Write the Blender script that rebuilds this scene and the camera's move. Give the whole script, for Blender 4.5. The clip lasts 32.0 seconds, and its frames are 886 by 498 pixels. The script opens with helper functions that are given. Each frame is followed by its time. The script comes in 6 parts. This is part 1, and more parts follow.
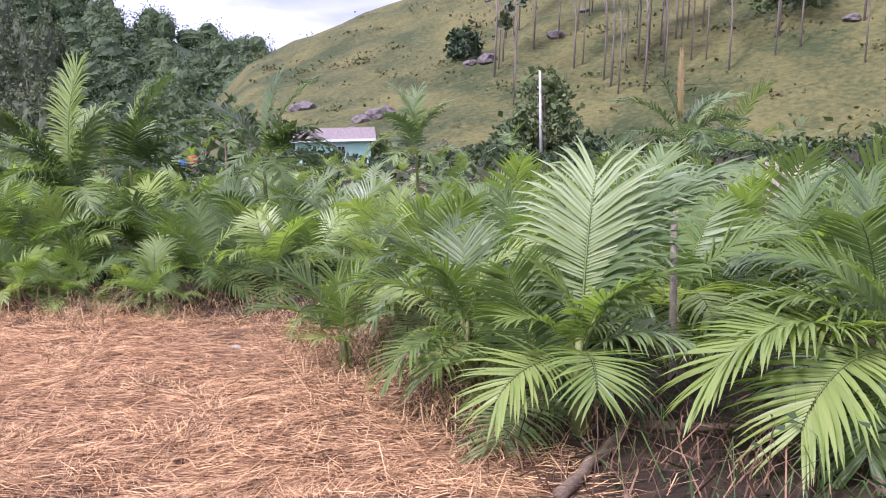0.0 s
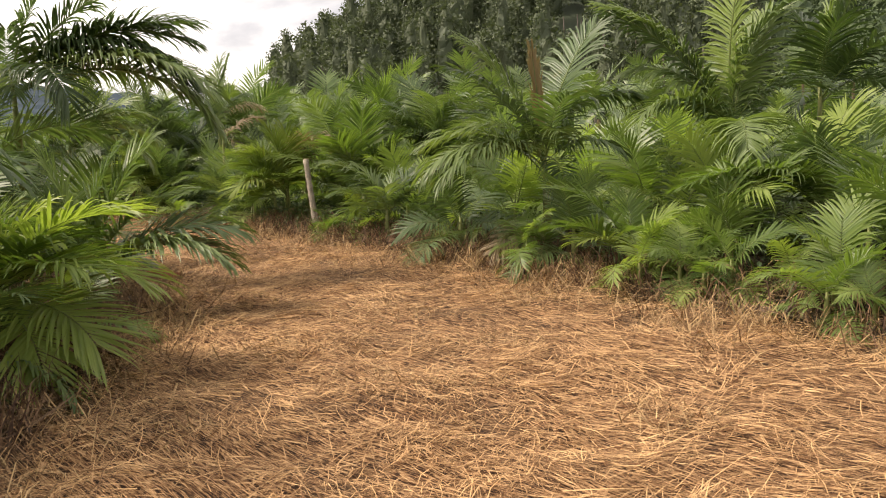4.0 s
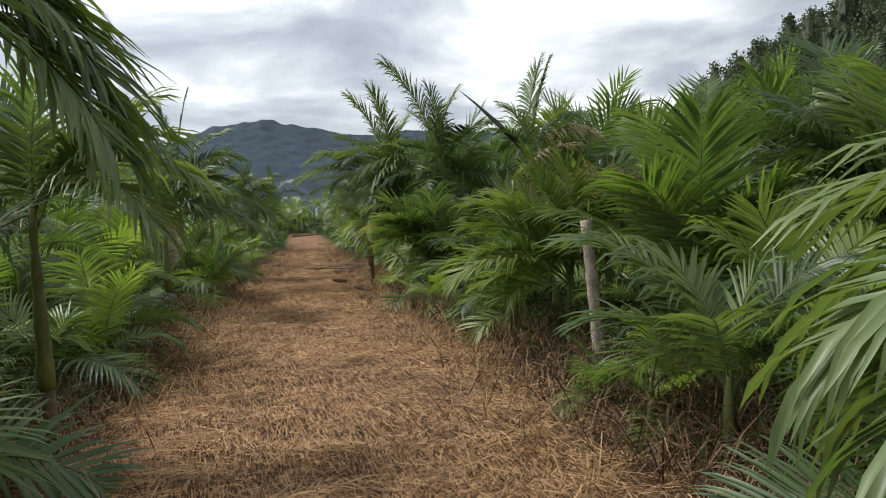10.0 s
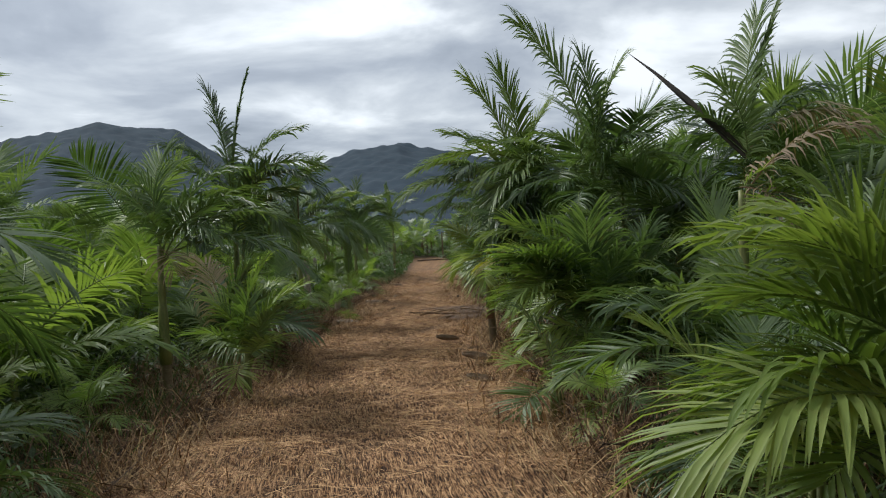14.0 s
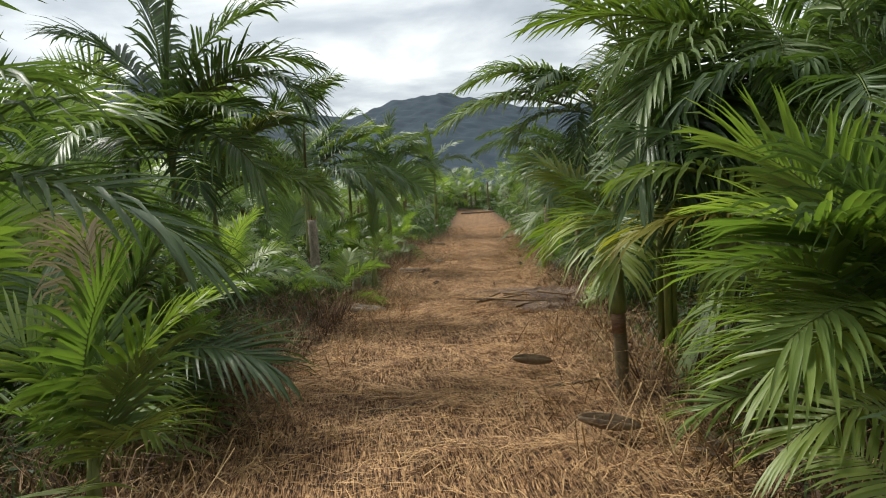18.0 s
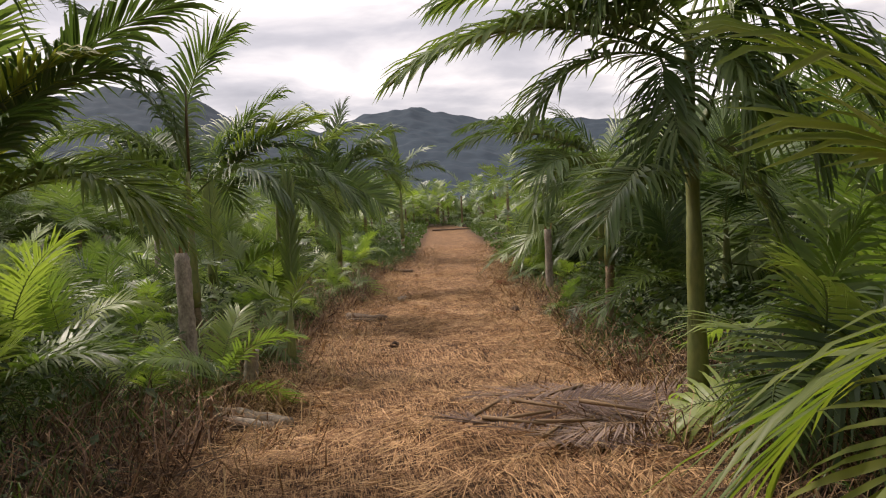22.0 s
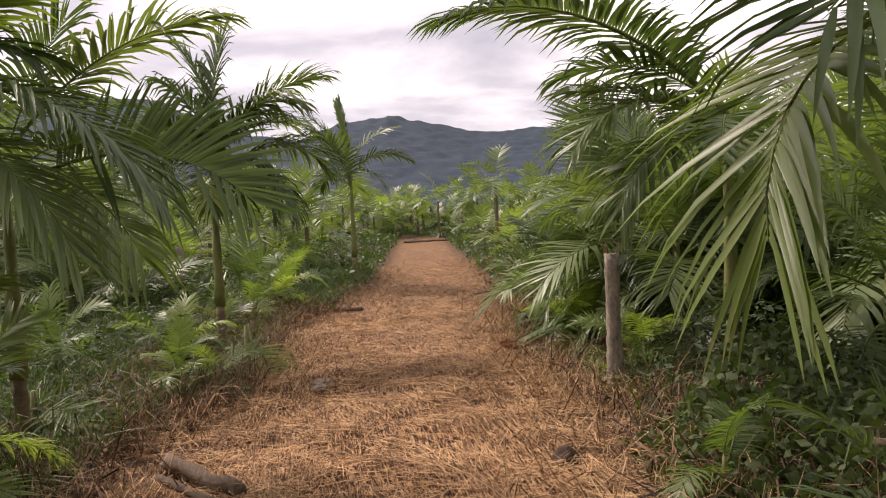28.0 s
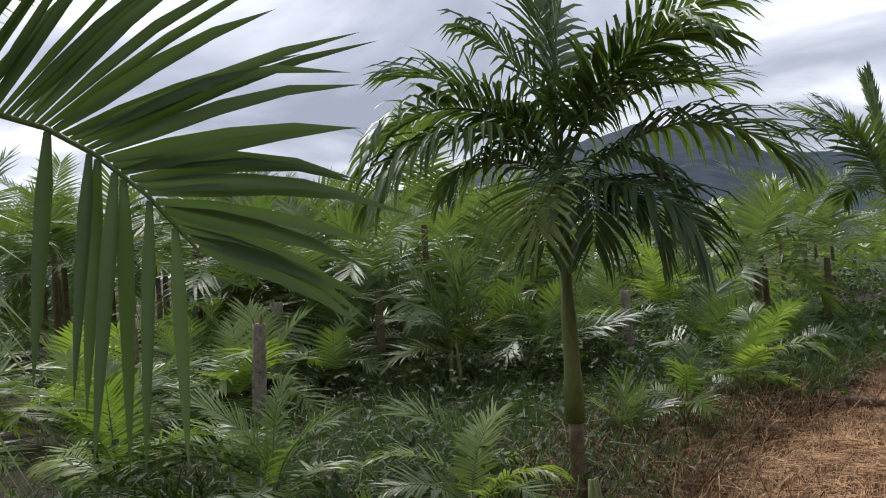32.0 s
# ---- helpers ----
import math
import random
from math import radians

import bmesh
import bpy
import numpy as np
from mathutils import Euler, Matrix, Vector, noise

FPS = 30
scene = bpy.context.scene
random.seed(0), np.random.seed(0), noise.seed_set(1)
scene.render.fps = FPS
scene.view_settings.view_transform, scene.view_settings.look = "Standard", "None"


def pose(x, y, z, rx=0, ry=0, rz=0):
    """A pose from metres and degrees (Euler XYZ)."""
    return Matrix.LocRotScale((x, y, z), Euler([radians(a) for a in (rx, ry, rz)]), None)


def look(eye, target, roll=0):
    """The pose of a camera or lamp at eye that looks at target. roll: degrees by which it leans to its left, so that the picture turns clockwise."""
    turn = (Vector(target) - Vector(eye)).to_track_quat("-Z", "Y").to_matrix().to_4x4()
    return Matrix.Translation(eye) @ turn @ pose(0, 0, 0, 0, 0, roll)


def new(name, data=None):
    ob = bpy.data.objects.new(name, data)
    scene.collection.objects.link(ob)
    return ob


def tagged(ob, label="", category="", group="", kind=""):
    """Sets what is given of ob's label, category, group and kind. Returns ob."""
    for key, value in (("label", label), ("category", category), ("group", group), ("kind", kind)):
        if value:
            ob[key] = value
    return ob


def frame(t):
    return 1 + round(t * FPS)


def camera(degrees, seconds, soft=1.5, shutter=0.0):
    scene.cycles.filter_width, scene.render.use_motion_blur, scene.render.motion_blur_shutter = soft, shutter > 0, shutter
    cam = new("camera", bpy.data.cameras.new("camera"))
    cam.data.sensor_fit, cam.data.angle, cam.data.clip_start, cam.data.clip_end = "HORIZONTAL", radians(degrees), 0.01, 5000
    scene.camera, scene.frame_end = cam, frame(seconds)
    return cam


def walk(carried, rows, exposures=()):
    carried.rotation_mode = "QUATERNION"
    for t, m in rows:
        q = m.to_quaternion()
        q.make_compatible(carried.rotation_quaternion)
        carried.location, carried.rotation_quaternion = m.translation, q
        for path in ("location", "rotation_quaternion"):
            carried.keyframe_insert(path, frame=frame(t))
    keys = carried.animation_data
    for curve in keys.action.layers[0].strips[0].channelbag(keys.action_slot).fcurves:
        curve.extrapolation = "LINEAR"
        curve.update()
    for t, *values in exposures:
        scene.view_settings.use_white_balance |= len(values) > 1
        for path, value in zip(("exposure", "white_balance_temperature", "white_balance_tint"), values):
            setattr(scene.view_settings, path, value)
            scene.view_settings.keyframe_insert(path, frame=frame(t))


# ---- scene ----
cam = camera(54.7, 32.0, 1.1)
METRES, EYE, TILT, LEAN, TURN = 39.474, 1.5, 0.0, 0.0, 0.0
ROWS = [
    (0.0, 0.0, 0.0, 0.0, -0.15, -5.59, 1.52),
    (0.5, -0.0025, 0.0142, -0.0006, 4.6, -4.8, 2.12),
    (1.0, -0.0059, 0.0288, -0.0012, 11.98, -5.34, 1.86),
    (1.5, -0.0094, 0.043, -0.0011, 15.91, -6.86, 2.26),
    (2.0, -0.0116, 0.0564, -0.0022, 26.44, -4.47, 2.86),
    (2.5, -0.0164, 0.0685, -0.0027, 33.69, -4.52, 3.46),
    (3.0, -0.0216, 0.0831, -0.0048, 39.68, -6.56, 3.72),
    (3.5, -0.0282, 0.0954, -0.0062, 43.21, -7.83, 3.65),
    (4.0, -0.0341, 0.1096, -0.0055, 44.36, -7.31, 3.27),
    (4.5, -0.0397, 0.1224, -0.0053, 49.9, -5.95, 2.78),
    (6.5, -0.0699, 0.1801, -0.0079, 54.35, -3.17, 3.54),
    (7.0, -0.0813, 0.1953, -0.0085, 58.32, -4.22, 4.34),
    (7.5, -0.0936, 0.2066, -0.0081, 60.35, -4.18, 4.75),
    (8.0, -0.1092, 0.219, -0.0084, 64.64, -5.71, 4.05),
    (8.5, -0.125, 0.2266, -0.0085, 68.0, -5.3, 3.78),
    (9.0, -0.1419, 0.2361, -0.0084, 70.75, -4.19, 3.25),
    (9.5, -0.1567, 0.2423, -0.0082, 72.83, -4.06, 2.72),
    (10.0, -0.1727, 0.2497, -0.0054, 72.42, -3.03, 3.53),
    (10.5, -0.187, 0.2563, -0.0033, 70.31, -0.28, 1.93),
    (11.0, -0.2027, 0.2601, -0.0015, 66.82, 3.38, 1.43),
    (11.5, -0.2162, 0.267, -0.0019, 64.99, 4.51, 1.55),
    (12.0, -0.2328, 0.2717, -0.0017, 58.59, 5.21, 0.6),
    (12.5, -0.2475, 0.275, -0.0016, 59.36, 4.19, 2.13),
    (13.0, -0.2647, 0.2771, -0.0022, 72.27, 2.85, 2.79),
    (13.5, -0.2804, 0.2782, -0.0029, 77.69, 1.48, 3.15),
    (14.0, -0.2971, 0.2822, -0.0042, 81.36, -1.02, 2.88),
    (14.5, -0.3108, 0.2834, -0.0048, 83.23, -1.23, 2.8),
    (15.0, -0.3296, 0.2861, -0.0043, 82.93, -1.09, 3.65),
    (15.5, -0.3452, 0.2876, -0.0041, 83.89, -1.5, 3.14),
    (17.5, -0.4082, 0.2919, -0.0051, 85.48, -2.46, 3.3),
    (18.0, -0.4255, 0.2936, -0.0054, 84.1, -4.13, 3.14),
    (18.5, -0.4399, 0.2954, -0.0057, 81.92, -4.91, 3.63),
    (19.0, -0.457, 0.2986, -0.0062, 82.24, -5.68, 3.41),
    (19.5, -0.472, 0.2996, -0.0069, 81.59, -6.02, 3.41),
    (20.0, -0.4876, 0.3025, -0.0068, 81.79, -5.55, 4.14),
    (20.5, -0.5012, 0.3046, -0.007, 82.64, -4.14, 3.07),
    (21.0, -0.5173, 0.3066, -0.0061, 81.62, -2.5, 2.28),
    (21.5, -0.5319, 0.309, -0.0057, 81.99, -2.84, 2.68),
    (22.0, -0.5477, 0.3087, -0.006, 82.19, -3.26, 2.7),
    (22.5, -0.5625, 0.3114, -0.0067, 81.12, -3.26, 3.27),
    (23.0, -0.5787, 0.3138, -0.007, 78.27, -5.38, 3.69),
    (23.5, -0.5914, 0.3167, -0.0083, 76.66, -7.97, 4.58),
    (24.0, -0.6068, 0.3201, -0.0077, 78.49, -7.82, 4.84),
    (24.5, -0.6203, 0.321, -0.0066, 79.27, -6.45, 4.15),
    (25.0, -0.6361, 0.3233, -0.0071, 80.67, -6.65, 4.21),
    (25.5, -0.6494, 0.3243, -0.0075, 80.51, -6.39, 3.4),
    (27.5, -0.7085, 0.334, -0.0099, 78.69, -6.01, 3.33),
    (28.0, -0.7234, 0.3373, -0.0092, 80.67, -2.73, 2.65),
    (28.5, -0.7369, 0.3402, -0.0087, 84.31, -1.89, 2.87),
    (29.0, -0.7514, 0.3435, -0.0082, 86.34, -2.42, 3.04),
    (29.5, -0.7658, 0.3446, -0.0084, 85.12, -2.77, 3.09),
    (30.0, -0.7818, 0.3477, -0.0095, 87.6, -3.14, 3.61),
    (30.5, -0.7974, 0.3491, -0.0096, 94.9, -2.29, 3.3),
    (31.0, -0.8112, 0.3514, -0.0089, 103.93, -1.12, 3.79),
    (31.5, -0.8255, 0.3536, -0.0081, 112.61, -0.42, 3.85),
    (32.0, -0.8386, 0.3548, -0.0076, 116.39, 0.8, 3.64),
]
EXPOSURES = [(0.0, 1.08, 5600, 37), (0.6, 0.95, 6000, 29), (1.2, 0.66, 7600, 15), (2.2, 0.82, 7200, 14), (3.0, 0.5, 7500, 12), (4.0, 0.74, 7450, 16), (4.5, 0.74, 7400, 16), (6.5, 0.02, 6500, 8), (8.0, 0.08, 6350, 8), (9.0, 0.06, 6250, 10), (10.0, 0.08, 6250, 8), (11.0, -0.2, 6200, 9), (12.0, -0.1, 6150, 9), (13.0, -0.22, 6100, 8), (15.5, -0.12, 6050, 7), (18.0, 0.26, 6500, 5), (19.0, 0.55, 7400, 16), (20.0, 0.86, 7100, 20), (21.0, 0.4, 6950, 26), (22.0, 0.25, 7050, 20), (23.0, 0.2, 7200, 15), (24.0, 0.95, 7050, 22), (25.0, 0.46, 7150, 33), (28.0, 0.4, 7150, 27), (29.0, -0.08, 6250, 18), (30.0, -0.02, 6250, 15), (31.0, -0.05, 6400, 11), (32.0, -0.05, 6100, 14)]
walk(cam, [(t, pose(0, 0, EYE, TILT, LEAN, TURN) @ pose(METRES * x, METRES * y, METRES * z, 90 + pitch, roll, yaw)) for t, x, y, z, yaw, pitch, roll in ROWS], EXPOSURES)


# ---- world and sun: an overcast sky, bright cloud with grey bands ----
def node_tree(owner):
    owner.use_nodes = True
    tree = owner.node_tree
    tree.nodes.clear()

    def add(kind, **values):
        n = tree.nodes.new(kind)
        for key, value in values.items():
            if key in n.inputs:
                n.inputs[key].default_value = value
        return n

    return tree, add, tree.links.new


def ramp(node, *stops):
    els = node.color_ramp.elements
    while len(els) < len(stops):
        els.new(0.5)
    for e, (p, c) in zip(els, stops):
        e.position = p
        e.color = (*c, 1) if len(c) == 3 else c
    return node


world = bpy.data.worlds.new("overcast_sky")
scene.world = world
tree, add, link = node_tree(world)
coord = add("ShaderNodeTexCoord")
parts = add("ShaderNodeSeparateXYZ")
link(coord.outputs["Generated"], parts.inputs[0])
lift = add("ShaderNodeMath")
lift.operation = "MAXIMUM"
lift.inputs[1].default_value = 0.0
link(parts.outputs["Z"], lift.inputs[0])
lift2 = add("ShaderNodeMath")
lift2.operation = "ADD"
lift2.inputs[1].default_value = 0.16
link(lift.outputs[0], lift2.inputs[0])
flat = add("ShaderNodeVectorMath")
flat.operation = "DIVIDE"
both = add("ShaderNodeCombineXYZ")
for i in range(3):
    link(lift2.outputs[0], both.inputs[i])
link(coord.outputs["Generated"], flat.inputs[0])
link(both.outputs[0], flat.inputs[1])
clouds = add("ShaderNodeTexNoise", Scale=1.15, Detail=7.0, Roughness=0.52, Distortion=0.35)
link(flat.outputs[0], clouds.inputs["Vector"])
shade = ramp(add("ShaderNodeValToRGB"), (0.33, (0.40, 0.43, 0.49)), (0.46, (0.62, 0.65, 0.71)), (0.55, (0.90, 0.92, 0.95)), (0.65, (1.42, 1.42, 1.42)))
link(clouds.outputs[0], shade.inputs[0])
sky = add("ShaderNodeTexSky")
sky.sky_type, sky.sun_disc = "NISHITA", False
sky.sun_elevation, sky.sun_rotation = radians(50), radians(228)
skyglow = add("ShaderNodeBackground", Strength=0.10)
link(sky.outputs[0], skyglow.inputs["Color"])
# clouds are brighter towards the hidden sun
toward = add("ShaderNodeVectorMath")
toward.operation = "DOT_PRODUCT"
toward.inputs[1].default_value = (math.sin(radians(228)) * 0.8, math.cos(radians(228)) * 0.8, 0.6)
link(coord.outputs["Generated"], toward.inputs[0])
veil = add("ShaderNodeMapRange")
for key, value in (("From Min", -0.2), ("From Max", 1.0), ("To Min", 0.74), ("To Max", 1.02)):
    veil.inputs[key].default_value = value
link(toward.outputs["Value"], veil.inputs["Value"])
cloudglow = add("ShaderNodeBackground")
link(shade.outputs[0], cloudglow.inputs["Color"])
link(veil.outputs[0], cloudglow.inputs["Strength"])
cover = add("ShaderNodeMixShader")
cover.inputs[0].default_value = 0.9
link(skyglow.outputs[0], cover.inputs[1])
link(cloudglow.outputs[0], cover.inputs[2])
out = add("ShaderNodeOutputWorld")
link(cover.outputs[0], out.inputs[0])

sun = new("sun", bpy.data.lights.new("sun", "SUN"))
sun.data.energy, sun.data.angle, sun.data.color = 3.4, radians(16), (1.0, 0.95, 0.88)
sun.matrix_world = look((math.sin(radians(228)) * 60, math.cos(radians(228)) * 60, 72), (0, 0, 0))


# ---- materials ----
def leafy(name, dark, mid, light, rough=0.45, through_light=0.17, dry=0.0):
    """Leaf: three greens by thing and by leaflet, fine streaks, light through the blade."""
    m = bpy.data.materials.new(name)
    tree, add, link = node_tree(m)
    info, geo, coord = add("ShaderNodeObjectInfo"), add("ShaderNodeNewGeometry"), add("ShaderNodeTexCoord")
    mix = add("ShaderNodeMath")
    mix.operation = "MULTIPLY_ADD"
    mix.inputs[1].default_value = 0.26
    link(geo.outputs["Random Per Island"], mix.inputs[0])
    part_of = add("ShaderNodeMath")
    part_of.operation = "MULTIPLY"
    part_of.inputs[1].default_value = 0.82
    link(info.outputs["Random"], part_of.inputs[0])
    link(part_of.outputs[0], mix.inputs[2])
    cr = ramp(add("ShaderNodeValToRGB"), (0.08, dark), (0.5, mid), (0.92, light))
    link(mix.outputs[0], cr.inputs[0])
    spots = add("ShaderNodeTexNoise", Scale=9.0, Detail=4.0)
    link(coord.outputs["Object"], spots.inputs["Vector"])
    sr = ramp(add("ShaderNodeValToRGB"), (0.62, (0, 0, 0)), (0.78, (1, 1, 1)))
    link(spots.outputs[0], sr.inputs[0])
    amount = add("ShaderNodeMath")
    amount.operation = "MULTIPLY"
    amount.inputs[1].default_value = 0.35 + dry
    link(sr.outputs[0], amount.inputs[0])
    wear = add("ShaderNodeMixRGB")
    wear.inputs[2].default_value = (0.22, 0.17, 0.05, 1)
    link(amount.outputs[0], wear.inputs[0])
    link(cr.outputs[0], wear.inputs[1])
    p = add("ShaderNodeBsdfPrincipled", Roughness=rough)
    p.inputs["Specular IOR Level"].default_value = 0.40
    link(wear.outputs[0], p.inputs["Base Color"])
    t = add("ShaderNodeBsdfTranslucent")
    bright = add("ShaderNodeMixRGB")
    bright.blend_type = "MULTIPLY"
    bright.inputs[0].default_value = 1
    bright.inputs[2].default_value = (1.7, 1.9, 0.7, 1)
    link(wear.outputs[0], bright.inputs[1])
    link(bright.outputs[0], t.inputs[0])
    s = add("ShaderNodeMixShader")
    s.inputs[0].default_value = through_light
    link(p.outputs[0], s.inputs[1])
    link(t.outputs[0], s.inputs[2])
    o = add("ShaderNodeOutputMaterial")
    link(s.outputs[0], o.inputs[0])
    return m


def plain(name, low, high, scale=6.0, rough=0.8, bump=0.3, stretch=(1, 1, 1), detail=6.0, islands=0.0, fine=40.0, relief=0.02, spread=0.18):
    """Two tones by noise at two scales, with bump; islands: how far loose pieces differ from each other."""
    m = bpy.data.materials.new(name)
    tree, add, link = node_tree(m)
    coord = add("ShaderNodeTexCoord")
    mp = add("ShaderNodeMapping")
    mp.inputs["Scale"].default_value = stretch
    link(coord.outputs["Object"], mp.inputs["Vector"])
    n1 = add("ShaderNodeTexNoise", Scale=scale, Detail=detail, Roughness=0.6)
    n2 = add("ShaderNodeTexNoise", Scale=fine, Detail=3.0)
    link(mp.outputs[0], n1.inputs["Vector"])
    link(mp.outputs[0], n2.inputs["Vector"])
    mix = add("ShaderNodeMath")
    mix.operation = "MULTIPLY_ADD"
    mix.inputs[1].default_value = 0.35
    link(n2.outputs[0], mix.inputs[0])
    sub = add("ShaderNodeMath")
    sub.operation = "MULTIPLY_ADD"
    sub.inputs[1].default_value = 0.65
    sub.inputs[2].default_value = 0.0
    link(n1.outputs[0], sub.inputs[0])
    link(sub.outputs[0], mix.inputs[2])
    value = mix.outputs[0]
    if islands:
        geo = add("ShaderNodeNewGeometry")
        off = add("ShaderNodeMath")
        off.operation = "MULTIPLY_ADD"
        off.inputs[1].default_value = islands
        off.inputs[2].default_value = -islands / 2
        link(geo.outputs["Random Per Island"], off.inputs[0])
        tot = add("ShaderNodeMath")
        tot.operation = "ADD"
        link(off.outputs[0], tot.inputs[0])
        link(value, tot.inputs[1])
        value = tot.outputs[0]
    cr = ramp(add("ShaderNodeValToRGB"), (0.5 - spread, low), (0.5 + spread, high))
    link(value, cr.inputs[0])
    p = add("ShaderNodeBsdfPrincipled", Roughness=rough)
    p.inputs["Specular IOR Level"].default_value = 0.3
    link(cr.outputs[0], p.inputs["Base Color"])
    b = add("ShaderNodeBump", Strength=bump, Distance=relief)
    link(mix.outputs[0], b.inputs["Height"])
    link(b.outputs[0], p.inputs["Normal"])
    o = add("ShaderNodeOutputMaterial")
    link(p.outputs[0], o.inputs[0])
    return m


LEAF = leafy("palm_leaf", (0.046, 0.074, 0.030), (0.096, 0.146, 0.056), (0.185, 0.240, 0.092), 0.42, 0.27)
LEAF_YOUNG = leafy("young_palm_leaf", (0.078, 0.122, 0.036), (0.142, 0.206, 0.056), (0.250, 0.310, 0.092), 0.42, 0.38)
LEAF_LIGHT = leafy("light_palm_leaf", (0.105, 0.150, 0.040), (0.175, 0.235, 0.062), (0.270, 0.320, 0.105), 0.42, 0.30)
LEAF_YELLOW = leafy("yellowing_palm_leaf", (0.09, 0.14, 0.03), (0.16, 0.185, 0.04), (0.27, 0.24, 0.06), 0.5, 0.42, 0.3)
LEAF_RUST = leafy("rust_palm_leaf", (0.085, 0.058, 0.024), (0.150, 0.100, 0.040), (0.23, 0.16, 0.068), 0.6, 0.2, 0.2)
LEAF_DEAD = leafy("dry_palm_leaf", (0.13, 0.090, 0.052), (0.24, 0.175, 0.105), (0.38, 0.295, 0.19), 0.75, 0.1, 0.1)
WEED = leafy("weed_leaf", (0.018, 0.034, 0.011), (0.038, 0.064, 0.020), (0.080, 0.115, 0.036), 0.68, 0.2)
GRASS = leafy("green_grass_blade", (0.035, 0.066, 0.018), (0.068, 0.112, 0.028), (0.17, 0.16, 0.062), 0.55, 0.25, 0.2)
RACHIS = plain("leaf_stalk", (0.09, 0.14, 0.03), (0.17, 0.20, 0.06), 8, 0.5, 0.1)
STALK_DRY = plain("dry_leaf_stalk", (0.16, 0.10, 0.055), (0.30, 0.20, 0.11), 8, 0.8, 0.2)
TRUNK = plain("palm_trunk", (0.095, 0.072, 0.042), (0.26, 0.195, 0.115), 7, 0.8, 0.5, (1, 1, 2.2), 7.0)
STUMP = plain("weathered_stump", (0.115, 0.095, 0.074), (0.42, 0.36, 0.28), 9, 0.9, 0.7, (2, 2, 1.2), 6.0)
SHAFT = plain("green_crownshaft", (0.075, 0.105, 0.030), (0.24, 0.24, 0.075), 6, 0.5, 0.12, (1, 1, 0.35))
STRAW = plain("dry_straw_stalk", (0.175, 0.084, 0.036), (0.68, 0.425, 0.205), 5, 0.75, 0.0, (1, 1, 1), 2.0, 0.48)
TUFT = plain("dry_grass_blade", (0.14, 0.075, 0.035), (0.50, 0.34, 0.17), 3, 0.8, 0.0, (1, 1, 1), 2.0, 0.5)
WOOD = plain("dead_wood", (0.07, 0.05, 0.035), (0.22, 0.16, 0.11), 5, 0.9, 0.7, (1, 6, 6))
EUC = leafy("eucalyptus_leaf", (0.044, 0.060, 0.036), (0.080, 0.102, 0.054), (0.135, 0.155, 0.080), 0.7, 0.16)
FOREST = leafy("forest_leaf", (0.034, 0.055, 0.030), (0.062, 0.094, 0.041), (0.115, 0.148, 0.057), 0.8, 0.15)
BARK = plain("pale_bark", (0.10, 0.082, 0.068), (0.30, 0.25, 0.21), 1.5, 0.85, 0.3, (1, 1, 0.4))
ROCK = plain("dark_rock", (0.05, 0.045, 0.045), (0.20, 0.17, 0.155), 2.5, 0.9, 0.8)
HILLGRASS = plain("hill_grass", (0.032, 0.044, 0.013), (0.118, 0.108, 0.036), 0.09, 0.95, 1.0, (1, 1, 1), 12.0, 0.0, 1.6, 0.9, 0.10)
# distance haze is put into the colour: forest green shifted to blue
MOUNTAIN = plain("far_forest_in_haze", (0.013, 0.027, 0.042), (0.028, 0.050, 0.070), 0.02, 0.95, 0.6, (1, 1, 1), 9.0, 0.0, 0.12)


# ---- building helpers ----
class Bag:
    """Vertices and faces of one mesh, gathered piece by piece."""

    def __init__(self):
        self.v, self.f, self.m = [], [], []

    def add(self, verts, faces, slot=0):
        n = len(self.v)
        self.v.extend(verts)
        self.f.extend([tuple(i + n for i in f) for f in faces])
        self.m.extend([slot] * len(faces))

    def mesh(self, name, *mats, smooth=True):
        me = bpy.data.meshes.new(name)
        me.from_pydata([tuple(p) for p in self.v], [], self.f)
        for mat in mats:
            me.materials.append(mat)
        me.polygons.foreach_set("material_index", self.m)
        me.polygons.foreach_set("use_smooth", [smooth] * len(self.f))
        me.update()
        return me


def tube(bag, pts, radii, sides=6, slot=0, cap=True):
    """A tapered tube along pts."""
    pts = [Vector(p) for p in pts]
    verts, faces = [], []
    for i, p in enumerate(pts):
        d = (pts[min(i + 1, len(pts) - 1)] - pts[max(i - 1, 0)]).normalized()
        a = d.orthogonal().normalized() if abs(d.z) < 0.9 else Vector((1, 0, 0)).cross(d).normalized()
        b = d.cross(a)
        for k in range(sides):
            w = 2 * math.pi * k / sides
            verts.append(p + (a * math.cos(w) + b * math.sin(w)) * radii[i])
    for i in range(len(pts) - 1):
        for k in range(sides):
            j = (k + 1) % sides
            faces.append((i * sides + k, i * sides + j, (i + 1) * sides + j, (i + 1) * sides + k))
    if cap:
        faces.append(tuple(range(sides - 1, -1, -1)))
        faces.append(tuple((len(pts) - 1) * sides + k for k in range(sides)))
    bag.add(verts, faces, slot)


